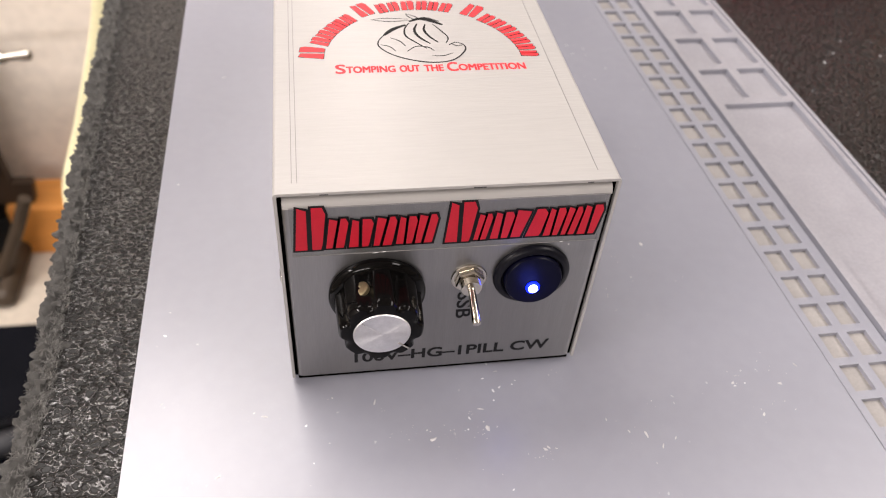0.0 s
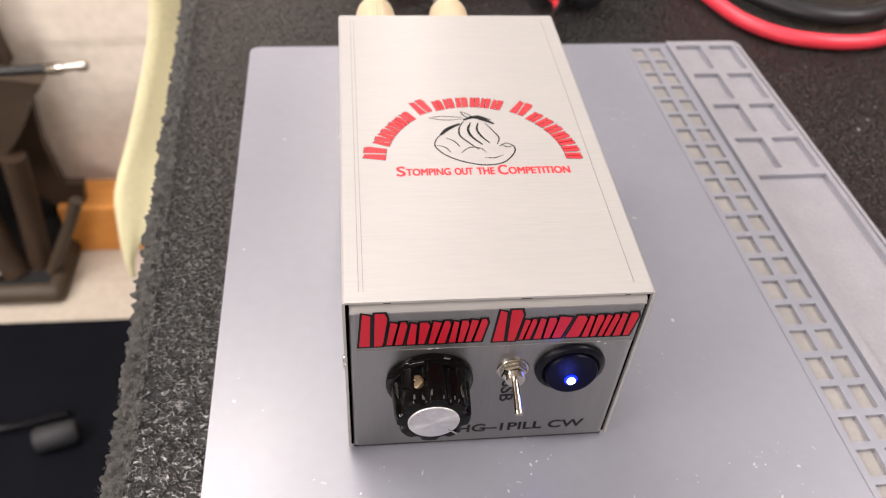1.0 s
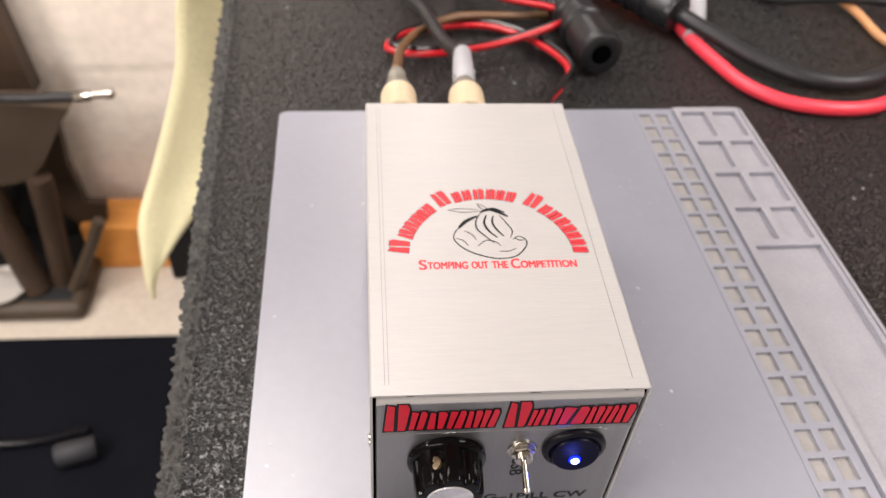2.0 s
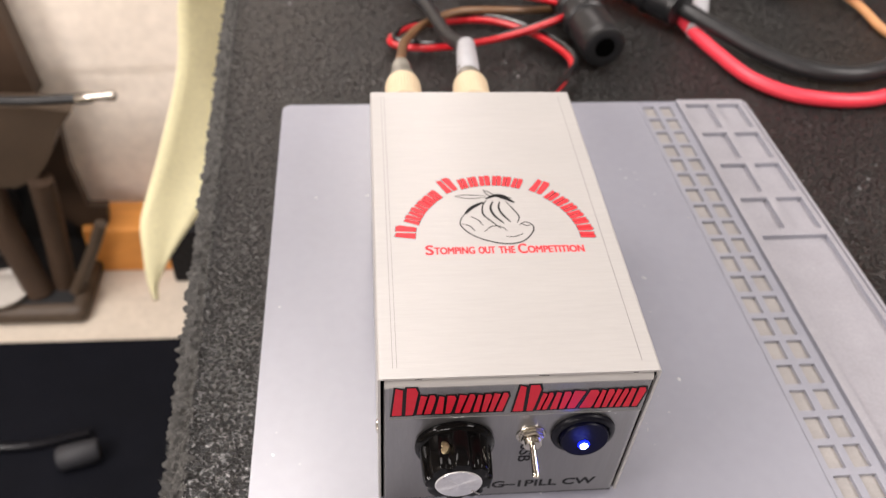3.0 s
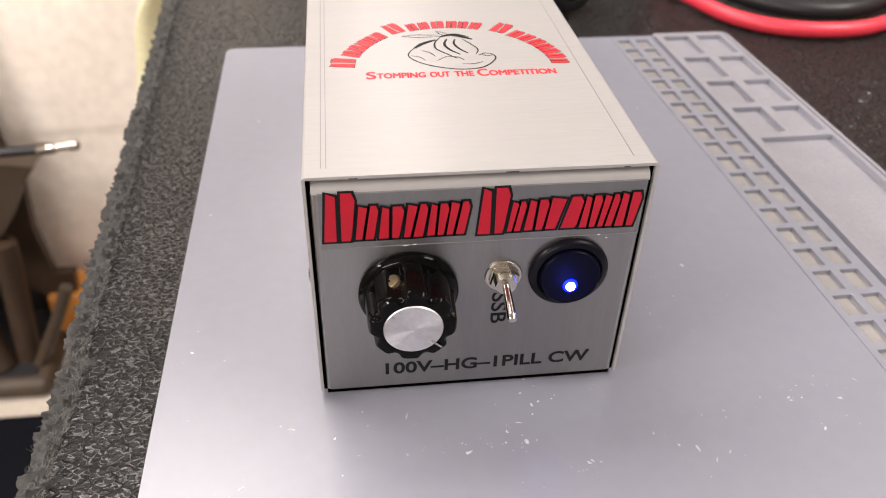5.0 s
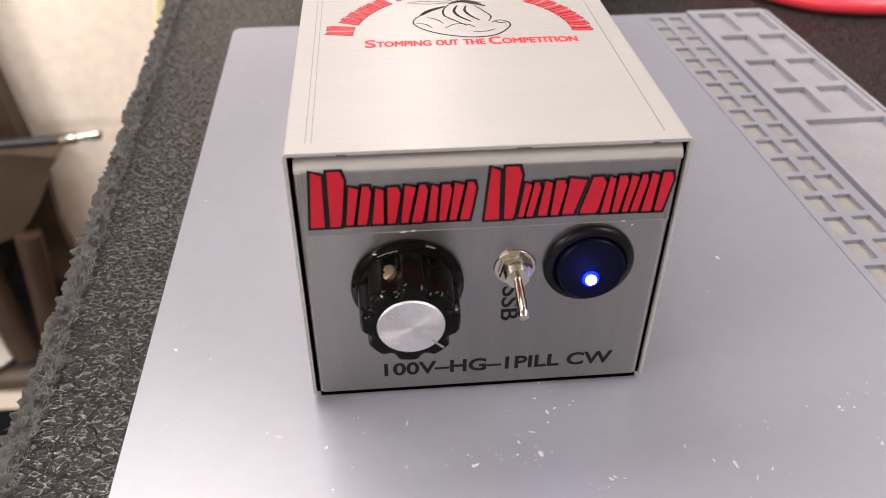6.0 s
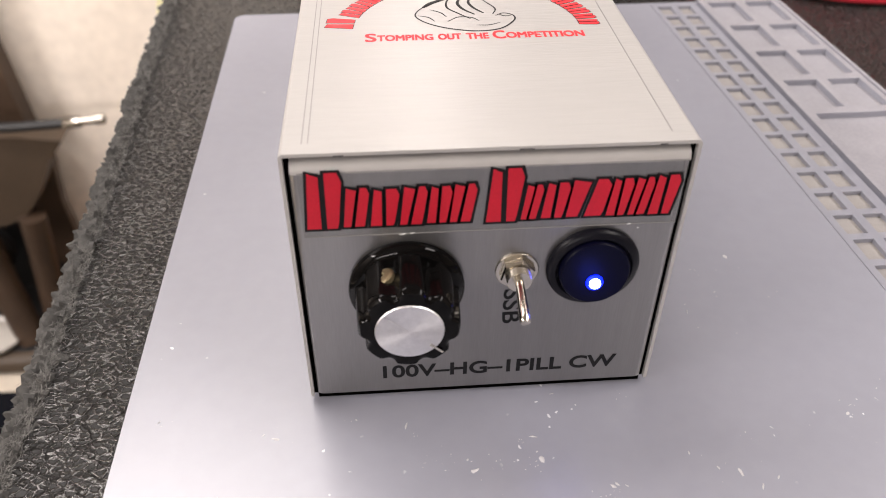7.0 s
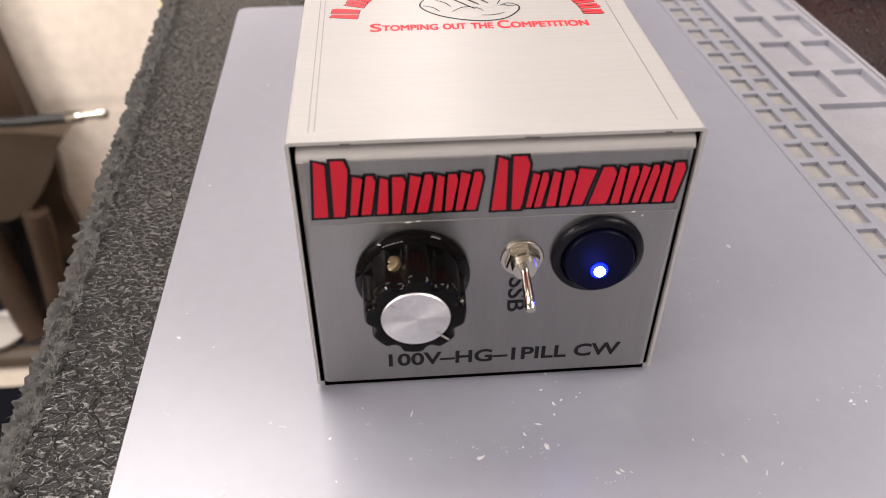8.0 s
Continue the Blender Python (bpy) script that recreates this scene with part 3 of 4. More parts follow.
def bars(x0, x1, z0, z1, lean, taper, grow=0.0):
    """Two slanted bars side by side with a wedge of bare ground between them, as two polygons."""
    w, h, g = x1 - x0, z1 - z0, grow
    gap = 0.09 * w
    m0, m1 = x0 + w * (0.47 + taper), x0 + w * (0.47 - taper)
    return ([(x0 - g, z0 - g), (m0 - gap + g, z0 - g), (m1 + lean - gap + g, z1 - h * 0.07 + g), (x0 + lean - g, z1 + g)],
            [(m0 + gap - g, z0 - g), (x1 - w * 0.06 + g, z0 - g), (x1 + g, z0 + h * 0.12), (x1 + lean + g, z1 - h * 0.16), (x1 + lean - w * 0.12 + g, z1 + g), (m1 + lean + gap - g, z1 + g)])


FACE = Matrix(((1, 0, 0, 0), (0, 0, -1, -0.001), (0, 1, 0, 0), (0, 0, 0, 1)))       # local xy plane on the front, z outwards
marks = [(4.0, 11.6, 60.9, 77.0, .06), (12.6, 17.8, 61.2, 72.6, -.05), (19.0, 24.8, 61.2, 72.0, .08), (26.0, 31.4, 61.2, 72.4, -.08), (32.4, 37.2, 61.4, 72.2, .05),
         (37.9, 43.0, 61.4, 72.6, -.06), (46.6, 54.0, 60.9, 76.4, .10), (55.0, 58.8, 61.3, 71.6, -.04), (59.9, 65.2, 61.4, 71.9, .05), (66.0, 75.0, 61.5, 72.4, -.07),
         (75.8, 80.4, 61.4, 72.4, .06), (81.2, 85.4, 61.4, 72.5, -.05), (86.2, 91.6, 61.3, 72.9, .06)]
for x0, x1, z0, z1, taper in marks:
    corners = (x0 / 1000, x1 / 1000, (z0 + 0.6) / 1000, (z1 + 0.2) / 1000, 0.0012, taper)
    for rim, ink in zip(bars(*corners, grow=0.0007), bars(*corners)):
        part("mark_outline", block(rim, -0.00022, -0.00014, FACE), BLACK_INK, amp, "black outline of a printed mark")
        part("mark_fill", block(ink, -0.00014, -0.00008, FACE), RED_INK, amp, "red printed bar")

# pale colour for glints painted on the film's wrinkles
FILM_GLINT = surface("pale_film_glint", (0.75, 0.74, 0.73), 0.25, 0, 0.1, 200)
part("model_lettering", lettering("100V\u2013HG\u20131PILL CW", 0.0660, 0.0050, FACE @ Matrix.Translation((0.0198, 0.0079, -0.00038)), weight=0.024), BLACK_INK, amp, "black printed lettering 100V-HG-1PILL CW")
part("mode_lettering", lettering("SSB", 0.0122, 0.0050, FACE @ Matrix.Translation((0.0522, 0.0392, -0.00038)) @ Matrix.Rotation(radians(-90), 4, "Z"), weight=0.014), BLACK_INK, amp, "black printed lettering SSB set upright")


def facing(x, z, y=-0.0006, tilt=0.0, turn=0.0):
    """A pose on the front whose z points out of it; tilt turns it downwards."""
    return Matrix.Translation((x, y, z)) @ Matrix.Rotation(radians(90 + tilt), 4, "X") @ Matrix.Rotation(radians(turn), 4, "Z")


# coloured strip stands in for the highlight along the film's lower edge
part("film_edge", box(0.0030, W - 0.0012, -0.00082, -0.00058, 0.0589, 0.05902), LINE_INK, amp, "thin strip painting the highlight on the film's lower edge")
# each wrinkle is only a flat sliver coloured like its glint
for x0, x1, z0 in ((0.0255, 0.0275, 0.0588), (0.0282, 0.0296, 0.0590), (0.0815, 0.0826, 0.0590), (0.0842, 0.0848, 0.0577)):
    part("film_wrinkle", block([(x0, z0), ((x0 + x1) / 2, z0 - 0.0001), (x1, z0 + 0.0002), (x1 - 0.0006, z0 + 0.0003), (x0 + 0.0004, z0 + 0.0002)], -0.0002, -0.0001, FACE), FILM_GLINT, amp, "pale sliver painting the glint on a film wrinkle")
# dark slivers paint the shade of small dents in the cover edge
for x, w in ((0.0115, 0.004), (0.0535, 0.006), (0.0862, 0.003)):
    part("paint_chip", box(x, x + w * 0.6, -0.0004, 0.0002, H - 0.0010, H - 0.0007, 0.0001), DARK, amp, "dark sliver painting the shade of a dent in the cover edge")
for x, side in ((-0.0008, -1), (W + 0.0008, 1)):
    part("side_screw", lathe([(0.0028, -0.0002), (0.0027, 0.0004), (0.0018, 0.0008), (0.0006, 0.0009)], Matrix.Translation((x, 0.0062, 0.045)) @ Matrix.Rotation(radians(90 * side), 4, "Y"), 20), NICKEL, amp, "small nickel side screw", smooth=True)

# control knob
KX, KZ = 0.0271, 0.0422
knob_at = facing(KX, KZ)
knob = part("knob", lathe([(0.0138, 0.0), (0.0146, 0.0004), (0.0147, 0.0016), (0.0143, 0.0024), (0.0133, 0.0030), (0.0126, 0.0034)], knob_at, 64), BLACK_GLOSS, amp, "glossy black control knob with a fluted grip", smooth=True)


def flutes(a, i):
    wave = max(0.0, -math.cos(8 * a + 0.6) - 0.1) / 0.9
    return 1 - (0.125 * wave ** 0.7 if i < 7 else 0.04 * wave)


part("grip", lathe([(0.0131, 0.0030), (0.0130, 0.0040), (0.0128, 0.0080), (0.0126, 0.0120), (0.0124, 0.0148), (0.0122, 0.0157), (0.0117, 0.0163), (0.0098, 0.0166), (0.0086, 0.0166)], knob_at, 128, flutes), BLACK_GLOSS, knob, smooth=True)
part("cap", lathe([(0.0084, 0.0160), (0.0084, 0.0167), (0.0082, 0.0170)], knob_at, 48), SPUN_CAP, knob, "spun aluminium cap with radial sheen")
# besides the pointer, thin bars imitate the cap's radial sheen
for turn, w, r0, r1, mat in ((90, 0.00016, 0.0005, 0.0078, SPUN), (270, 0.00016, 0.0005, 0.0078, SPUN), (-42, 0.0003, 0.0066, 0.0108, NICKEL), (138, 0.00012, 0.0005, 0.0078, SPUN)):
    m = knob_at @ Matrix.Rotation(radians(turn), 4, "Z")
    bm = box(r0, r1, -w, w, 0.01695, 0.01712)
    bmesh.ops.transform(bm, matrix=m, verts=bm.verts)
    part("pointer_line" if w > 0.0002 else "sheen_line", bm, mat, knob)
screw_at = knob_at @ Matrix.Rotation(radians(118), 4, "Z") @ Matrix.Translation((0.0120, 0, 0.0085)) @ Matrix.Rotation(radians(90), 4, "Y")
part("set_screw", lathe([(0.0026, -0.001), (0.0026, 0.0002), (0.0021, 0.0005), (0.0006, 0.0006), (0.0002, 0.0004)], screw_at, 20), BRASS, knob, "small brass set screw")

# toggle switch
TX, TZ = 0.0551, 0.0459
toggle_at = facing(TX, TZ)
toggle = part("toggle_switch", lathe([(0.0028, 0.0), (0.0028, 0.0046), (0.0025, 0.0050), (0.0020, 0.0050), (0.0019, 0.0044)], toggle_at, 28,
              lambda a, i: 1), NICKEL, amp, "small nickel toggle switch set downwards", smooth=True)
part("washer", lathe([(0.0056, 0.0), (0.0056, 0.0005), (0.0054, 0.0007), (0.0048, 0.0007)], toggle_at, 36), NICKEL, toggle)
part("hex_nut", lathe([(0.0045, 0.0007), (0.0046, 0.0011), (0.0046, 0.0022), (0.0042, 0.0027), (0.0032, 0.0027)], toggle_at @ Matrix.Rotation(0.3, 4, "Z"), 6), NICKEL, toggle)
for k in range(4):
    part("thread", lathe([(0.0030, 0.0028 + k * 0.0006), (0.0033, 0.0031 + k * 0.0006), (0.0030, 0.0034 + k * 0.0006)], toggle_at, 24), NICKEL, toggle)
lever_at = facing(TX, TZ) @ Matrix.Translation((0, 0, 0.004)) @ Matrix.Rotation(radians(17), 4, "X")
part("lever", lathe([(0.0011, 0.0), (0.0012, 0.003), (0.0014, 0.0105), (0.00145, 0.0118), (0.0012, 0.0124), (0.0005, 0.0126)], lever_at, 20), NICKEL, toggle, "bright nickel lever", smooth=True)

# round rocker switch with a blue light
RX, RZ = 0.0745, 0.0463
rocker_at = facing(RX, RZ) @ Matrix.Scale(1.01, 4)
PADDLE = surface("deep_blue_black_plastic", (0.0012, 0.0014, 0.009), 0.4, 0, 0.2, 90, spec=0.12)
BEZEL = surface("charcoal_plastic", (0.005, 0.005, 0.008), 0.34, 0, 0.2, 90, bump=0.00003, bump_scale=1200, spec=0.14)
rocker = part("rocker_switch", lathe([(0.0117, 0.0), (0.0119, 0.0006), (0.0117, 0.0014), (0.0109, 0.0021), (0.0098, 0.0023), (0.0093, 0.0019), (0.0091, 0.0008)], rocker_at, 64), BEZEL, amp, "round black rocker switch with a lit blue dot", smooth=True)
paddle_at = rocker_at @ Matrix.Translation((0, 0, 0.0018)) @ Matrix.Rotation(radians(-7), 4, "X")
part("paddle", lathe([(0.0088, -0.0022), (0.0089, 0.0016), (0.0085, 0.0022), (0.0070, 0.0022), (0.0040, 0.0019), (0.0010, 0.0018)], paddle_at, 56), PADDLE, rocker, smooth=True)
# the rim is wide and emissive to imitate the dot's blue halo
part("halo_ring", lathe([(0.0022, 0.0016), (0.0022, 0.0022), (0.0016, 0.0025)], paddle_at @ Matrix.Translation((0, -0.0027, 0)), 24), LED_HALO, rocker, "blue lens rim whose glow paints the dot's halo")
part("light_dot", lathe([(0.0015, 0.0020), (0.0014, 0.0029), (0.0008, 0.0032)], paddle_at @ Matrix.Translation((0, -0.0027, 0)), 24), LED, rocker, "glowing blue white dot")

dot = bpy.data.lights.new("switch_light", "POINT")
dot.energy, dot.color, dot.shadow_soft_size = 0.0022, (0.03, 0.06, 1.0), 0.003
dot_lamp = new("switch_light", dot)
dot_lamp.location = (paddle_at @ Matrix.Translation((0, -0.0027, 0.0052))).translation

# print on the cover: plain red blocks on an arch, an oval emblem, the slogan
LID = Matrix.Translation((0, 0, H))
CX, CY = 0.0488, 0.0656
arch = [(170.5, 8.8, 8.0), (159, 5.6, 6.2), (151.5, 5.6, 6.0), (144, 5.6, 5.8), (137.5, 4.6, 5.8), (131, 4.8, 6.0), (118.5, 7.6, 8.6), (108.5, 4.6, 6.2), (101.5, 4.8, 6.2),
        (93.5, 5.8, 6.2), (85.5, 4.8, 6.2), (79, 4.4, 6.2), (72, 5.0, 6.2), (57.5, 7.6, 8.6), (47, 5.0, 6.2), (39.5, 5.0, 6.2), (32, 5.0, 6.2), (25, 4.8, 6.0), (18.5, 4.4, 6.0), (12, 4.2, 6.0), (5.5, 4.2, 5.8)]
for ang, wide, tall in arch:
    a = radians(90 + (ang - 90) * 1.03)
    m = LID @ Matrix.Translation((CX, CY, 0)) @ Matrix.Rotation(a - math.pi / 2, 4, "Z") @ Matrix.Translation((0, 0.0328 + (tall - 6) * 0.0003, 0))
    w, h = wide * 0.00036, tall / 1000
    for rim, ink in zip(bars(-w, w, 0, h, 0.0005, 0.08 if tall > 7 else 0.04, grow=0.00025), bars(-w, w, 0, h, 0.0005, 0.08 if tall > 7 else 0.04)):
        part("arch_outline", block(rim, 0.00001, 0.00005, m), BLACK_INK, amp, "dark rim of a printed block")
        part("arch_block", block(ink, 0.00005, 0.00009, m), RED_PRINT, amp, "red printed block")


def stroke(points, wide, taper=0.5):
    """A printed pen line on the cover through points in millimetres, thinner at its ends."""
    line = smooth_line([(x / 1000, y / 1000, H + 0.00007) for x, y in points], 8)
    bm = bmesh.new()
    prev = None
    for i, p in enumerate(line):
        d = (line[min(i + 1, len(line) - 1)] - line[max(i - 1, 0)]).normalized()
        side = Vector((-d.y, d.x, 0)) * wide / 2000 * (1 - taper * abs(2 * i / (len(line) - 1) - 1) ** 2)
        now = [bm.verts.new(p - side), bm.verts.new(p + side)]
        if prev:
            bm.faces.new((prev[0], now[0], now[1], prev[1]))
        prev = now
    return bm


# the emblem is a plain rounded outline with slim leaf shapes and loose pen strokes
emblem = part("emblem", stroke([(42.4, 86.3), (36.2, 80.4), (33.9, 75.6), (34.8, 72.0), (38.0, 68.2), (43.3, 64.9), (50.8, 62.8), (57.9, 64.1), (62.6, 69.5), (63.0, 73.3), (60.3, 75.2), (57.7, 73.5)], 0.6), BLACK_INK, amp, "plain black line emblem")
PEN = [([(32.8, 91.5), (38.1, 92.4), (46.2, 91.5)], .35), ([(32.8, 91.5), (39.0, 90.0), (46.0, 90.6)], .35), ([(45.4, 95.5), (46.4, 93.0), (48.4, 91.0)], .4), ([(45.4, 95.5), (48.2, 93.6), (50.0, 91.4)], .35),
       ([(46.0, 89.8), (50.0, 91.6), (54.0, 89.8), (57.6, 87.2)], 1.5), ([(48.0, 91.2), (52.0, 92.2), (56.6, 89.6)], .9), ([(36.4, 80.6), (39.6, 84.4), (44.6, 87.6)], 1.5), ([(46.0, 89.0), (44.0, 85.0), (43.8, 80.1), (46.5, 76.0), (50.0, 71.6)], .6)]
FOLDS = [
       ([(54.0, 88.0), (56.2, 83.6), (58.2, 78.6), (57.0, 74.6)], .45), ([(48.6, 88.2), (47.2, 83.6), (48.4, 79.0), (51.6, 74.6)], .9), ([(51.4, 87.8), (50.6, 83.8), (51.8, 79.6), (54.4, 75.4)], .8),
       ([(43.1, 69.9), (46.6, 73.0), (50.4, 72.4), (52.4, 70.0)], .4), ([(34.6, 74.6), (37.6, 73.2), (39.4, 70.2)], .4), ([(51.3, 66.9), (55.0, 66.8), (58.5, 68.4)], .35), ([(38.4, 79.0), (41.4, 76.6), (43.0, 73.4)], .4),
       ([(58.6, 74.6), (60.4, 73.0), (62.4, 73.4)], .4)]
for points, wide in PEN + FOLDS:
    part("emblem_stroke", stroke(points, wide * 1.15), BLACK_INK, emblem)
for word, x0, wide, tall in (("S", 19.0, 3.0, 5.2), ("TOMPING", 22.4, 15.6, 3.7), ("OUT", 39.6, 6.4, 3.7), ("THE", 47.6, 6.2, 3.7), ("C", 55.2, 3.4, 5.2), ("OMPETITION", 59.0, 22.2, 3.7)):
    part("slogan_word", bold(word, wide / 1000, tall / 1000, LID @ Matrix.Translation((x0 / 1000, (57.6 - (tall - 3.7) * 0.15) / 1000, 0.00002)), 0.00014), RED_PRINT, amp, "red printed slogan lettering")


# ---- leads behind the amplifier ----
def plug(x, name, label, jacket, line, radius, sleeve):
    ob = thing(name, (x, L, 0.063), label, "cable", "coax leads")
    m = Matrix.Translation((x, L - 0.0008, 0.063)) @ Matrix.Rotation(radians(-90), 4, "X")
    part("collar", lathe([(0.0070, 0), (0.0070, 0.008), (0.0062, 0.009), (0.0062, 0.0150), (0.0078, 0.0155), (0.0078, 0.0177)], m, 32), NICKEL, ob, "nickel collar", smooth=True)
    part("coupling_nut", lathe([(0.0084, 0.0172), (0.0092, 0.0180), (0.0093, 0.0345), (0.0088, 0.0372), (0.0070, 0.0380)], m, 144,
                            lambda a, i: 1 + (0.018 * math.cos(36 * a) if 1 <= i <= 2 else 0)), CREAM, ob, "cream knurled nut", smooth=True)
    part("boot", lathe([(0.0076, 0.036), (0.0074, 0.043), (0.0062, 0.045), (0.0056, 0.052), (0.0046, 0.057)], m, 28), CLEAR_BOOT, ob, "smoky translucent boot", smooth=True)
    if sleeve:
        part("sleeve", tube(sleeve, 0.0064, 16, 8, lambda s: 1 - 0.15 * s), GREY_SLEEVE, ob, "grey heat shrink sleeve", smooth=True)
    part("jacket", tube(line, radius, 14, 12), jacket, ob, smooth=True)
    return ob


plug(0.0168, "coax_lead", "thin brown coax lead with a cream plug in the amplifier", BROWN_COAX,
     [mm(16.8, 218, 63), mm(17, 232, 62), mm(19, 264, 46), mm(24, 318, 24), mm(40, 366, 10), mm(70, 392, 7), mm(112, 400, 4), mm(150, 412, 0), mm(170, 440, -1)], 0.0030, None)
plug(0.0528, "coax_lead", "black coax lead with a grey sleeve and cream plug", BLACK_RUBBER,
     [mm(57, 262, 52), mm(56, 280, 44), mm(52, 325, 26), mm(44, 385, 14), mm(36, 425, 6), mm(44, 462, 5), mm(70, 484, 8), mm(98, 488, 10), mm(128, 490, 12)], 0.0046,
     [mm(53, 214, 63), mm(54, 228, 62), mm(56, 250, 56), mm(58, 268, 50)])

zip_line = [mm(50, 640, -1), mm(58, 559, 0), mm(72, 455, 6), mm(100, 412, 14), mm(138, 392, 16), mm(150, 384, 15), mm(142, 372, 13), mm(95, 350, 9), mm(45, 342, 5), mm(16, 352, 3),
            mm(26, 375, 1), mm(60, 389, 0), mm(95, 386, 2), mm(125, 360, 4), mm(141, 325, 6), mm(132, 300, 6), mm(112, 268, 8), mm(92, 215, 14), mm(86, 169, 20)]
zip_wire = thing("zip_wire", mm(86, 169, 20), "thin red and black paired power wire in loops", "wire")
part("red_wire", tube(zip_line, 0.0024, 10, 10), RED_WIRE, zip_wire, "red wire", smooth=True)
part("black_wire", tube([(x + 0.0030, y + 0.0050, z + 0.0004) for x, y, z in zip_line[:-1]] + [mm(90.6, 169, 20)], 0.0024, 10, 10), BLACK_WIRE, zip_wire, "black wire", smooth=True)


def ribbed(s):
    if s > 0.97:
        return 0.94
    return (0.86 + 0.14 * s) * (1 + (0.065 * (1 if math.sin(s * 46) > 0.1 else -1) if 0.12 < s < 0.78 else 0))


def grip_between(a, b, radius, mat, parent, label, hole=True):
    pts = [Vector(a), Vector(a).lerp(Vector(b), 0.33), Vector(a).lerp(Vector(b), 0.66), Vector(b)]
    ob = part("grip", tube(pts, radius, 26, 22, ribbed), mat, parent, label, smooth=True)
    if hole:
        d = (pts[3] - pts[0]).normalized()
        m = Matrix.Translation(pts[3]) @ d.to_track_quat("Z", "Y").to_matrix().to_4x4()
        part("grip_rim", lathe([(radius * 0.95, -0.002), (radius * 0.93, 0.0006), (radius * 0.85, 0.0016), (radius * 0.5, 0.0016), (radius * 0.4, 0.001), (radius * 0.38, -0.001)], m, 32), mat, ob, smooth=True)
        # no hole is cut: a black disc paints the depth's shade
        part("bore", lathe([(radius * 0.44, -0.001), (radius * 0.44, 0.0019)], m, 24), VOID, ob, "black disc painting the shade inside the bore")
    return ob


GRIP_RUBBER = surface("worn_grip_rubber", (0.009, 0.009, 0.010), 0.4, 0, 0.4, 30, bump=0.00015, bump_scale=400)
clamp = thing("battery_clamp", mm(140, 470, -5), "black rubber clamp with two ribbed grips", "clamp")
body = box(-0.026, 0.026, -0.036, 0.036, -0.010, 0.014, 0.006, 3)
bmesh.ops.transform(body, matrix=pose(0.140, 0.492, 0.011, 0, 0, -38), verts=body.verts)
part("clamp_body", body, BLACK_RUBBER, clamp, smooth=True)
for k in range(4):
    bar = box(-0.010 + k * 0.006, -0.0065 + k * 0.006, -0.004, 0.008, 0.0, 0.0004)
    bmesh.ops.transform(bar, matrix=pose(0.130, 0.505, 0.0252, 0, 0, -38), verts=bar.verts)
    part("printed_bar", bar, GREY_SLEEVE, clamp, "pale printed bar")
grip_between(mm(146, 470, 12), mm(164.5, 329, 14), 0.0160, GRIP_RUBBER, clamp, "ribbed black rubber grip")
grip_between(mm(178, 472, 14), mm(238, 388, 13), 0.0150, GRIP_RUBBER, clamp, "ribbed black rubber grip", False)

black_cable = thing("power_cable", mm(238, 388, -5), "thick black power cable lying in a curve", "cable")
part("jacket", tube([mm(236, 395, 13), mm(246, 380, 12), mm(263, 362, 9), mm(287, 339, 4), mm(318, 318, 2), mm(355, 314, 2), mm(395, 336, 2), mm(450, 389, 0), mm(520, 459, 0), mm(600, 544, 0)], 0.0062, 16, 12), BLACK_RUBBER, black_cable, smooth=True)
red_cable = thing("power_cable", mm(250, 360, -5), "thick red power cable lying in a curve", "cable")
part("jacket", tube([mm(240, 405, 3), mm(247, 375, 1), mm(255, 345, 1), mm(270, 308, 1), mm(300, 286, 1), mm(350, 284, 1), mm(407, 315, 1), mm(451, 353, 1), mm(505, 390, 1), mm(580, 430, 1), mm(680, 455, 1)], 0.0050, 16, 12), RED_CABLE, red_cable, smooth=True)
red_clamp = thing("battery_clamp", mm(220, 520, -5), "orange red clamp with smooth grips", "clamp")
grip_between(mm(140, 590, 14), mm(222, 520, 12), 0.0165, ORANGE, red_clamp, "orange red grip", False)
grip_between(mm(210, 590, 22), mm(262, 482, 16), 0.0170, ORANGE, red_clamp, "orange red grip", False)
part("tail", tube([mm(261, 484, 16), mm(266, 465, 13), mm(268, 446, 10)], 0.0062, 14, 8), RED_CABLE, red_clamp, "red cable tail", smooth=True)
part("sleeve", tube([mm(268, 452, 10), mm(266, 425, 7), mm(256, 392, 4), mm(248, 372, 2)], 0.0074, 14, 8), GREY_SLEEVE, red_clamp, "pale heat shrink sleeve", smooth=True)

tan = thing("wire", mm(350, 500, -5), "thin tan jacketed wire with a black tie", "wire")
part("jacket", tube([mm(275, 462, -2), mm(310, 492, 0), mm(350, 508, 3), mm(380, 480, 2), mm(402, 426, 0), mm(410, 376, -2), mm(448, 342, -2), mm(520, 300, -2)], 0.0036, 10, 10), COPPER_WIRE, tan, smooth=True)
part("tie", tube([mm(336, 503, 2), mm(342, 506, 2), mm(347, 508, 2)], 0.0046, 10, 4), BLACK_RUBBER, tan, "black tie")
lead = thing("cable", mm(330, 450, -5), "black round cable lying on the bench", "cable")
part("jacket", tube([mm(272, 520, -1), mm(300, 470, -1), mm(340, 445, -1), mm(400, 428, 8), mm(450, 414, 9), mm(540, 400, 0), mm(640, 420, -1)], 0.0042, 12, 10), BLACK_RUBBER, lead, smooth=True)
loop = thing("wire", mm(450, 450, -5), "thin red wire in a loose loop", "wire")
part("jacket", tube([mm(640, 500, -3), mm(560, 470, -3), mm(490, 462, -2), mm(438, 452, -2), mm(424, 428, 14), mm(440, 408, 15), mm(490, 415, 8), mm(560, 430, -3), mm(640, 440, -3)], 0.0024, 10, 10), RED_WIRE, loop, smooth=True)

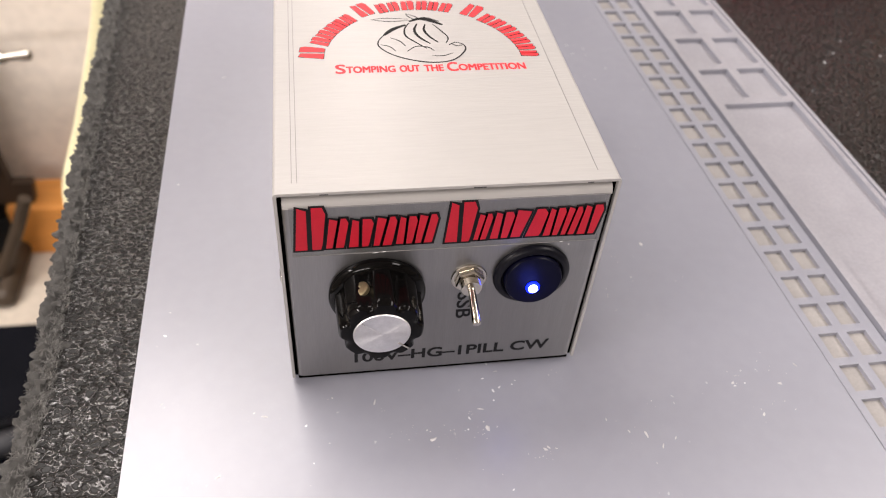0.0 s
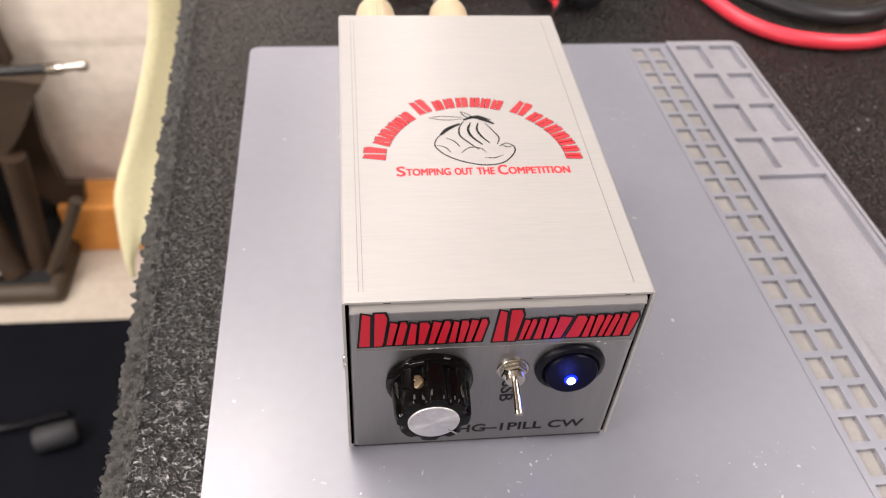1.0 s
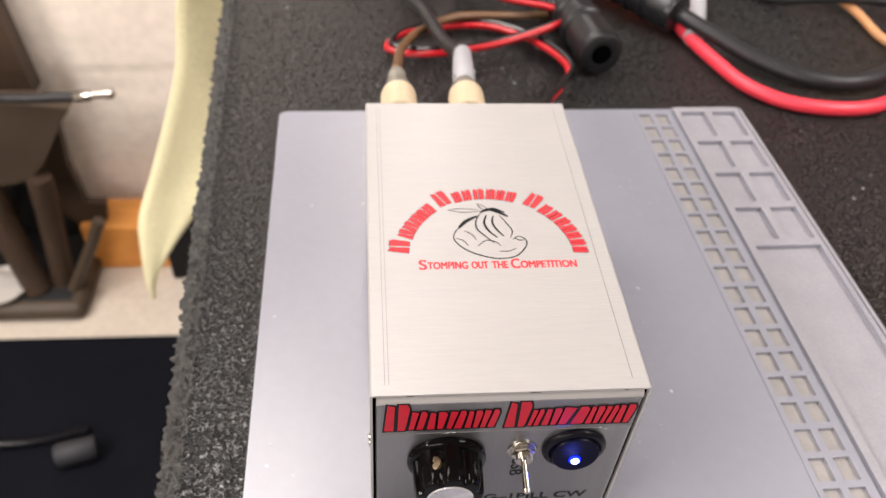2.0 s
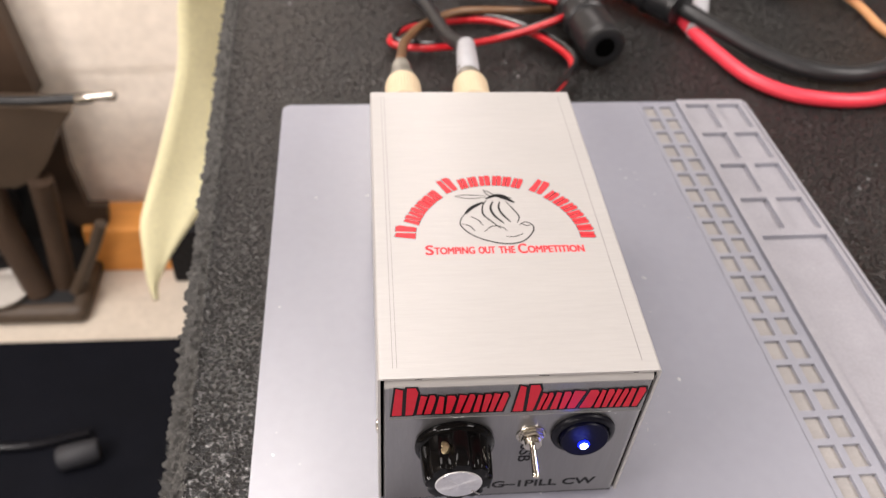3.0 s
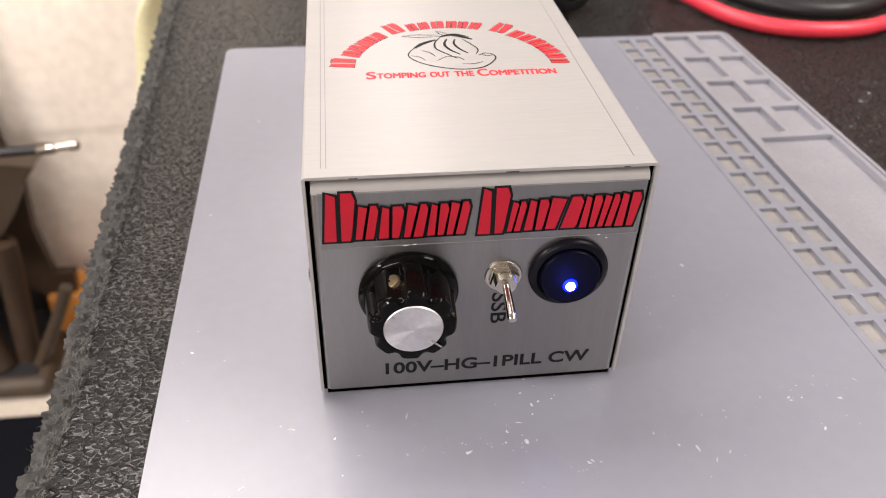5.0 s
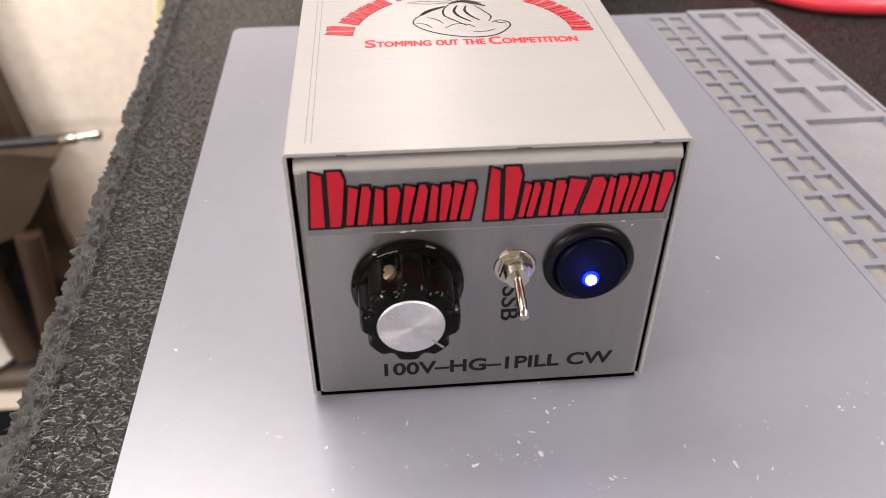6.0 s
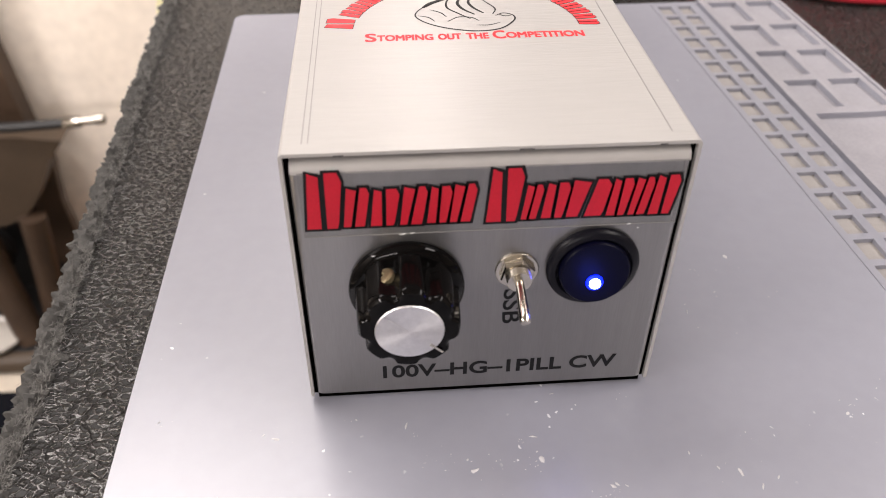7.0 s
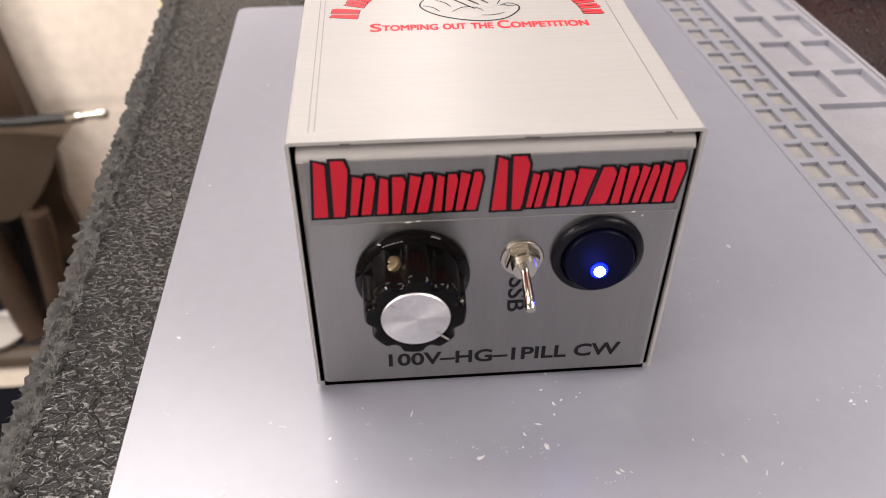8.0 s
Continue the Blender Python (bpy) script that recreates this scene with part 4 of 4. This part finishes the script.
case = thing("instrument_case", mm(470, 600, -5), "beige grey enamelled instrument case on the bench", "instrument")
part("case_body", box(0.392, 0.560, 0.520, 0.760, TOP + 0.004, 0.105, 0.004, 3), CASE, case, smooth=True)
part("front_frame", box(0.388, 0.564, 0.512, 0.524, TOP + 0.004, 0.109, 0.003, 3), CASE, case, smooth=True)
for x in (0.41, 0.53):
    part("foot", lathe([(0.007, 0), (0.008, 0.001), (0.008, 0.006)], Matrix.Translation((x, 0.54, TOP)), 18), BLACK_RUBBER, case)

# ---- below and beside the bench ----
slab("floor_mat", -1.3, -0.02, -0.6, 0.827, FLOOR, FLOOR + 0.012, NAVY, "dark navy rubber mat on the floor", "mat", 0.004)
beam = thing("lumber", (-0.46, 1.06, FLOOR), "short orange brown length of lumber on the floor", "lumber")
part("beam", box(-0.555, -0.395, 1.014, 1.10, FLOOR, -0.785, 0.006, 2), LUMBER, beam)
crate = thing("storage_box", (-0.2, 1.05, FLOOR), "dark box standing on the floor by the wall", "box")
part("box_body", box(-0.392, -0.1, 0.98, 1.13, FLOOR, -0.76, 0.006, 2), BLACK_PLASTIC, crate)

sheet = bmesh.new()
spine = [((-0.150, 0.640, -0.030), (-0.105, 0.640, -0.030)), ((-0.176, 0.660, -0.085), (-0.128, 0.665, -0.085)), ((-0.209, 0.690, -0.141), (-0.130, 0.71, -0.141)),
         ((-0.229, 0.70, -0.236), (-0.140, 0.73, -0.236)), ((-0.278, 0.70, -0.370), (-0.165, 0.72, -0.350)), ((-0.318, 0.70, -0.470), (-0.226, 0.70, -0.445)),
         ((-0.330, 0.70, -0.545), (-0.282, 0.695, -0.530)), ((-0.337, 0.70, -0.610), (-0.318, 0.70, -0.600)), ((-0.336, 0.70, -0.640), (-0.328, 0.70, -0.640))]
left = smooth_line([a for a, b in spine], 6)
right = smooth_line([b for a, b in spine], 6)
grid = []
for a, b in zip(left, right):
    grid.append([sheet.verts.new(a.lerp(b, k / 6) + Vector((0, 0.0015 * math.sin(k * 1.4 + a.z * 20), 0))) for k in range(7)])
for p, q in zip(grid, grid[1:]):
    for k in range(6):
        sheet.faces.new((p[k], p[k + 1], q[k + 1], q[k]))
foam = part("foam_sheet", sheet, YELLOW, None, smooth=True)
tagged(foam, "pale yellow foam strip hanging from the bench side", "foam strip")
thick = foam.modifiers.new("thick", "SOLIDIFY")
thick.thickness = 0.004

stand = thing("machine_stand", (-0.70, 0.98, FLOOR), "brown iron machine stand on a tan tray", "machine stand")
part("tray", box(-1.0, -0.535, 0.872, 1.12, FLOOR, -0.862, 0.018, 4), TAN, stand, "scuffed tan tray", smooth=True)
part("tray_well", box(-0.98, -0.56, 0.895, 1.10, -0.8618, -0.859, 0.001), DARK, stand, "dark tray floor")
part("upright", tube([(-0.562, 0.955, -0.61), (-0.570, 0.955, -0.70), (-0.578, 0.95, -0.79), (-0.585, 0.945, -0.862)], 0.021, 12, 6), BROWN, stand, smooth=True)
part("upright", tube([(-0.66, 0.965, -0.62), (-0.655, 0.955, -0.72), (-0.64, 0.94, -0.80), (-0.625, 0.925, -0.862)], 0.026, 12, 6), BROWN, stand, smooth=True)
part("strut", tube([(-0.480, 0.94, -0.700), (-0.510, 0.935, -0.765), (-0.545, 0.93, -0.830), (-0.562, 0.925, -0.862)], 0.011, 12, 6), TAN, stand, "tan slanted strut", smooth=True)
part("back_plate", box(-0.82, -0.585, 1.07, 1.10, -0.865, -0.55, 0.008), DARK, stand, "dark upright plate")
part("column", prism([(-1.0, 0.30), (-0.632, 0.30), (-0.589, -0.335), (-0.573, -0.520), (-1.0, -0.520)], 1.07, 1.11, "y"), BROWN, stand, "dark brown column")
part("collar", prism([(-0.80, -0.462), (-0.54, -0.462), (-0.475, -0.471), (-0.490, -0.490), (-0.507, -0.510), (-0.517, -0.530), (-0.527, -0.550), (-0.545, -0.580), (-0.566, -0.604), (-0.588, -0.619), (-0.61, -0.628), (-0.80, -0.632)],
                     0.955, 0.995, "y"), TAN, stand, "tan cast collar")
part("side_bracket", prism([(-0.60, -0.53), (-0.533, -0.532), (-0.542, -0.643), (-0.534, -0.739), (-0.498, -0.740), (-0.507, -0.791), (-0.554, -0.797), (-0.60, -0.75)], 1.03, 1.05, "y"), BROWN, stand, "dark iron bracket")
part("counterweight", lathe([(0.03, -0.06), (0.06, -0.05), (0.065, 0.04), (0.04, 0.06)], pose(-0.72, 1.0, -0.74, 90, 0, 0), 24), DARK, stand, "dark round counterweight", smooth=True)
dish = thing("dish", (-0.69, 0.925, -0.859), "small white dish on the tray", "dish")
part("dish_body", lathe([(0.030, 0.0), (0.046, 0.004), (0.050, 0.014), (0.047, 0.015), (0.040, 0.008)], Matrix.Translation((-0.690, 0.925, -0.859)), 32), GLAZE, dish, smooth=True)
whip = thing("test_lead", (-0.66, 0.95, -0.42), "black lead with a bright metal connector", "cable")
part("jacket", tube([(-0.70, 0.955, -0.425), (-0.60, 0.915, -0.418), (-0.52, 0.90, -0.413), (-0.438, 0.90, -0.409)], 0.0075, 12, 8), BLACK_RUBBER, whip, smooth=True)
tip = Matrix.Translation((-0.440, 0.90, -0.409)) @ Vector((0.063, 0, 0.006)).to_track_quat("Z", "Y").to_matrix().to_4x4()
part("tip", lathe([(0.006, 0), (0.009, 0.004), (0.009, 0.026), (0.006, 0.028), (0.006, 0.046), (0.008, 0.048), (0.008, 0.060), (0.003, 0.063)], tip, 20), NICKEL, whip, "bright nickel connector", smooth=True)
DULL = surface("dull_grey_metal", (0.022, 0.023, 0.028), 0.6, 0, 0.3, 30)
tool = thing("hand_tool", (-0.5, 0.57, FLOOR + 0.012), "dark rod with a grey barrel on the floor mat", "tool")
part("rod", tube([(-0.66, 0.60, -0.880), (-0.56, 0.60, -0.880), (-0.47, 0.62, -0.880)], 0.008, 10, 4), BLACK_PLASTIC, tool)
part("barrel", lathe([(0.016, -0.032), (0.020, -0.026), (0.020, 0.026), (0.016, 0.032)], pose(-0.475, 0.572, -0.868, 0, 90, 15), 24), DULL, tool, "dull grey barrel", smooth=True)
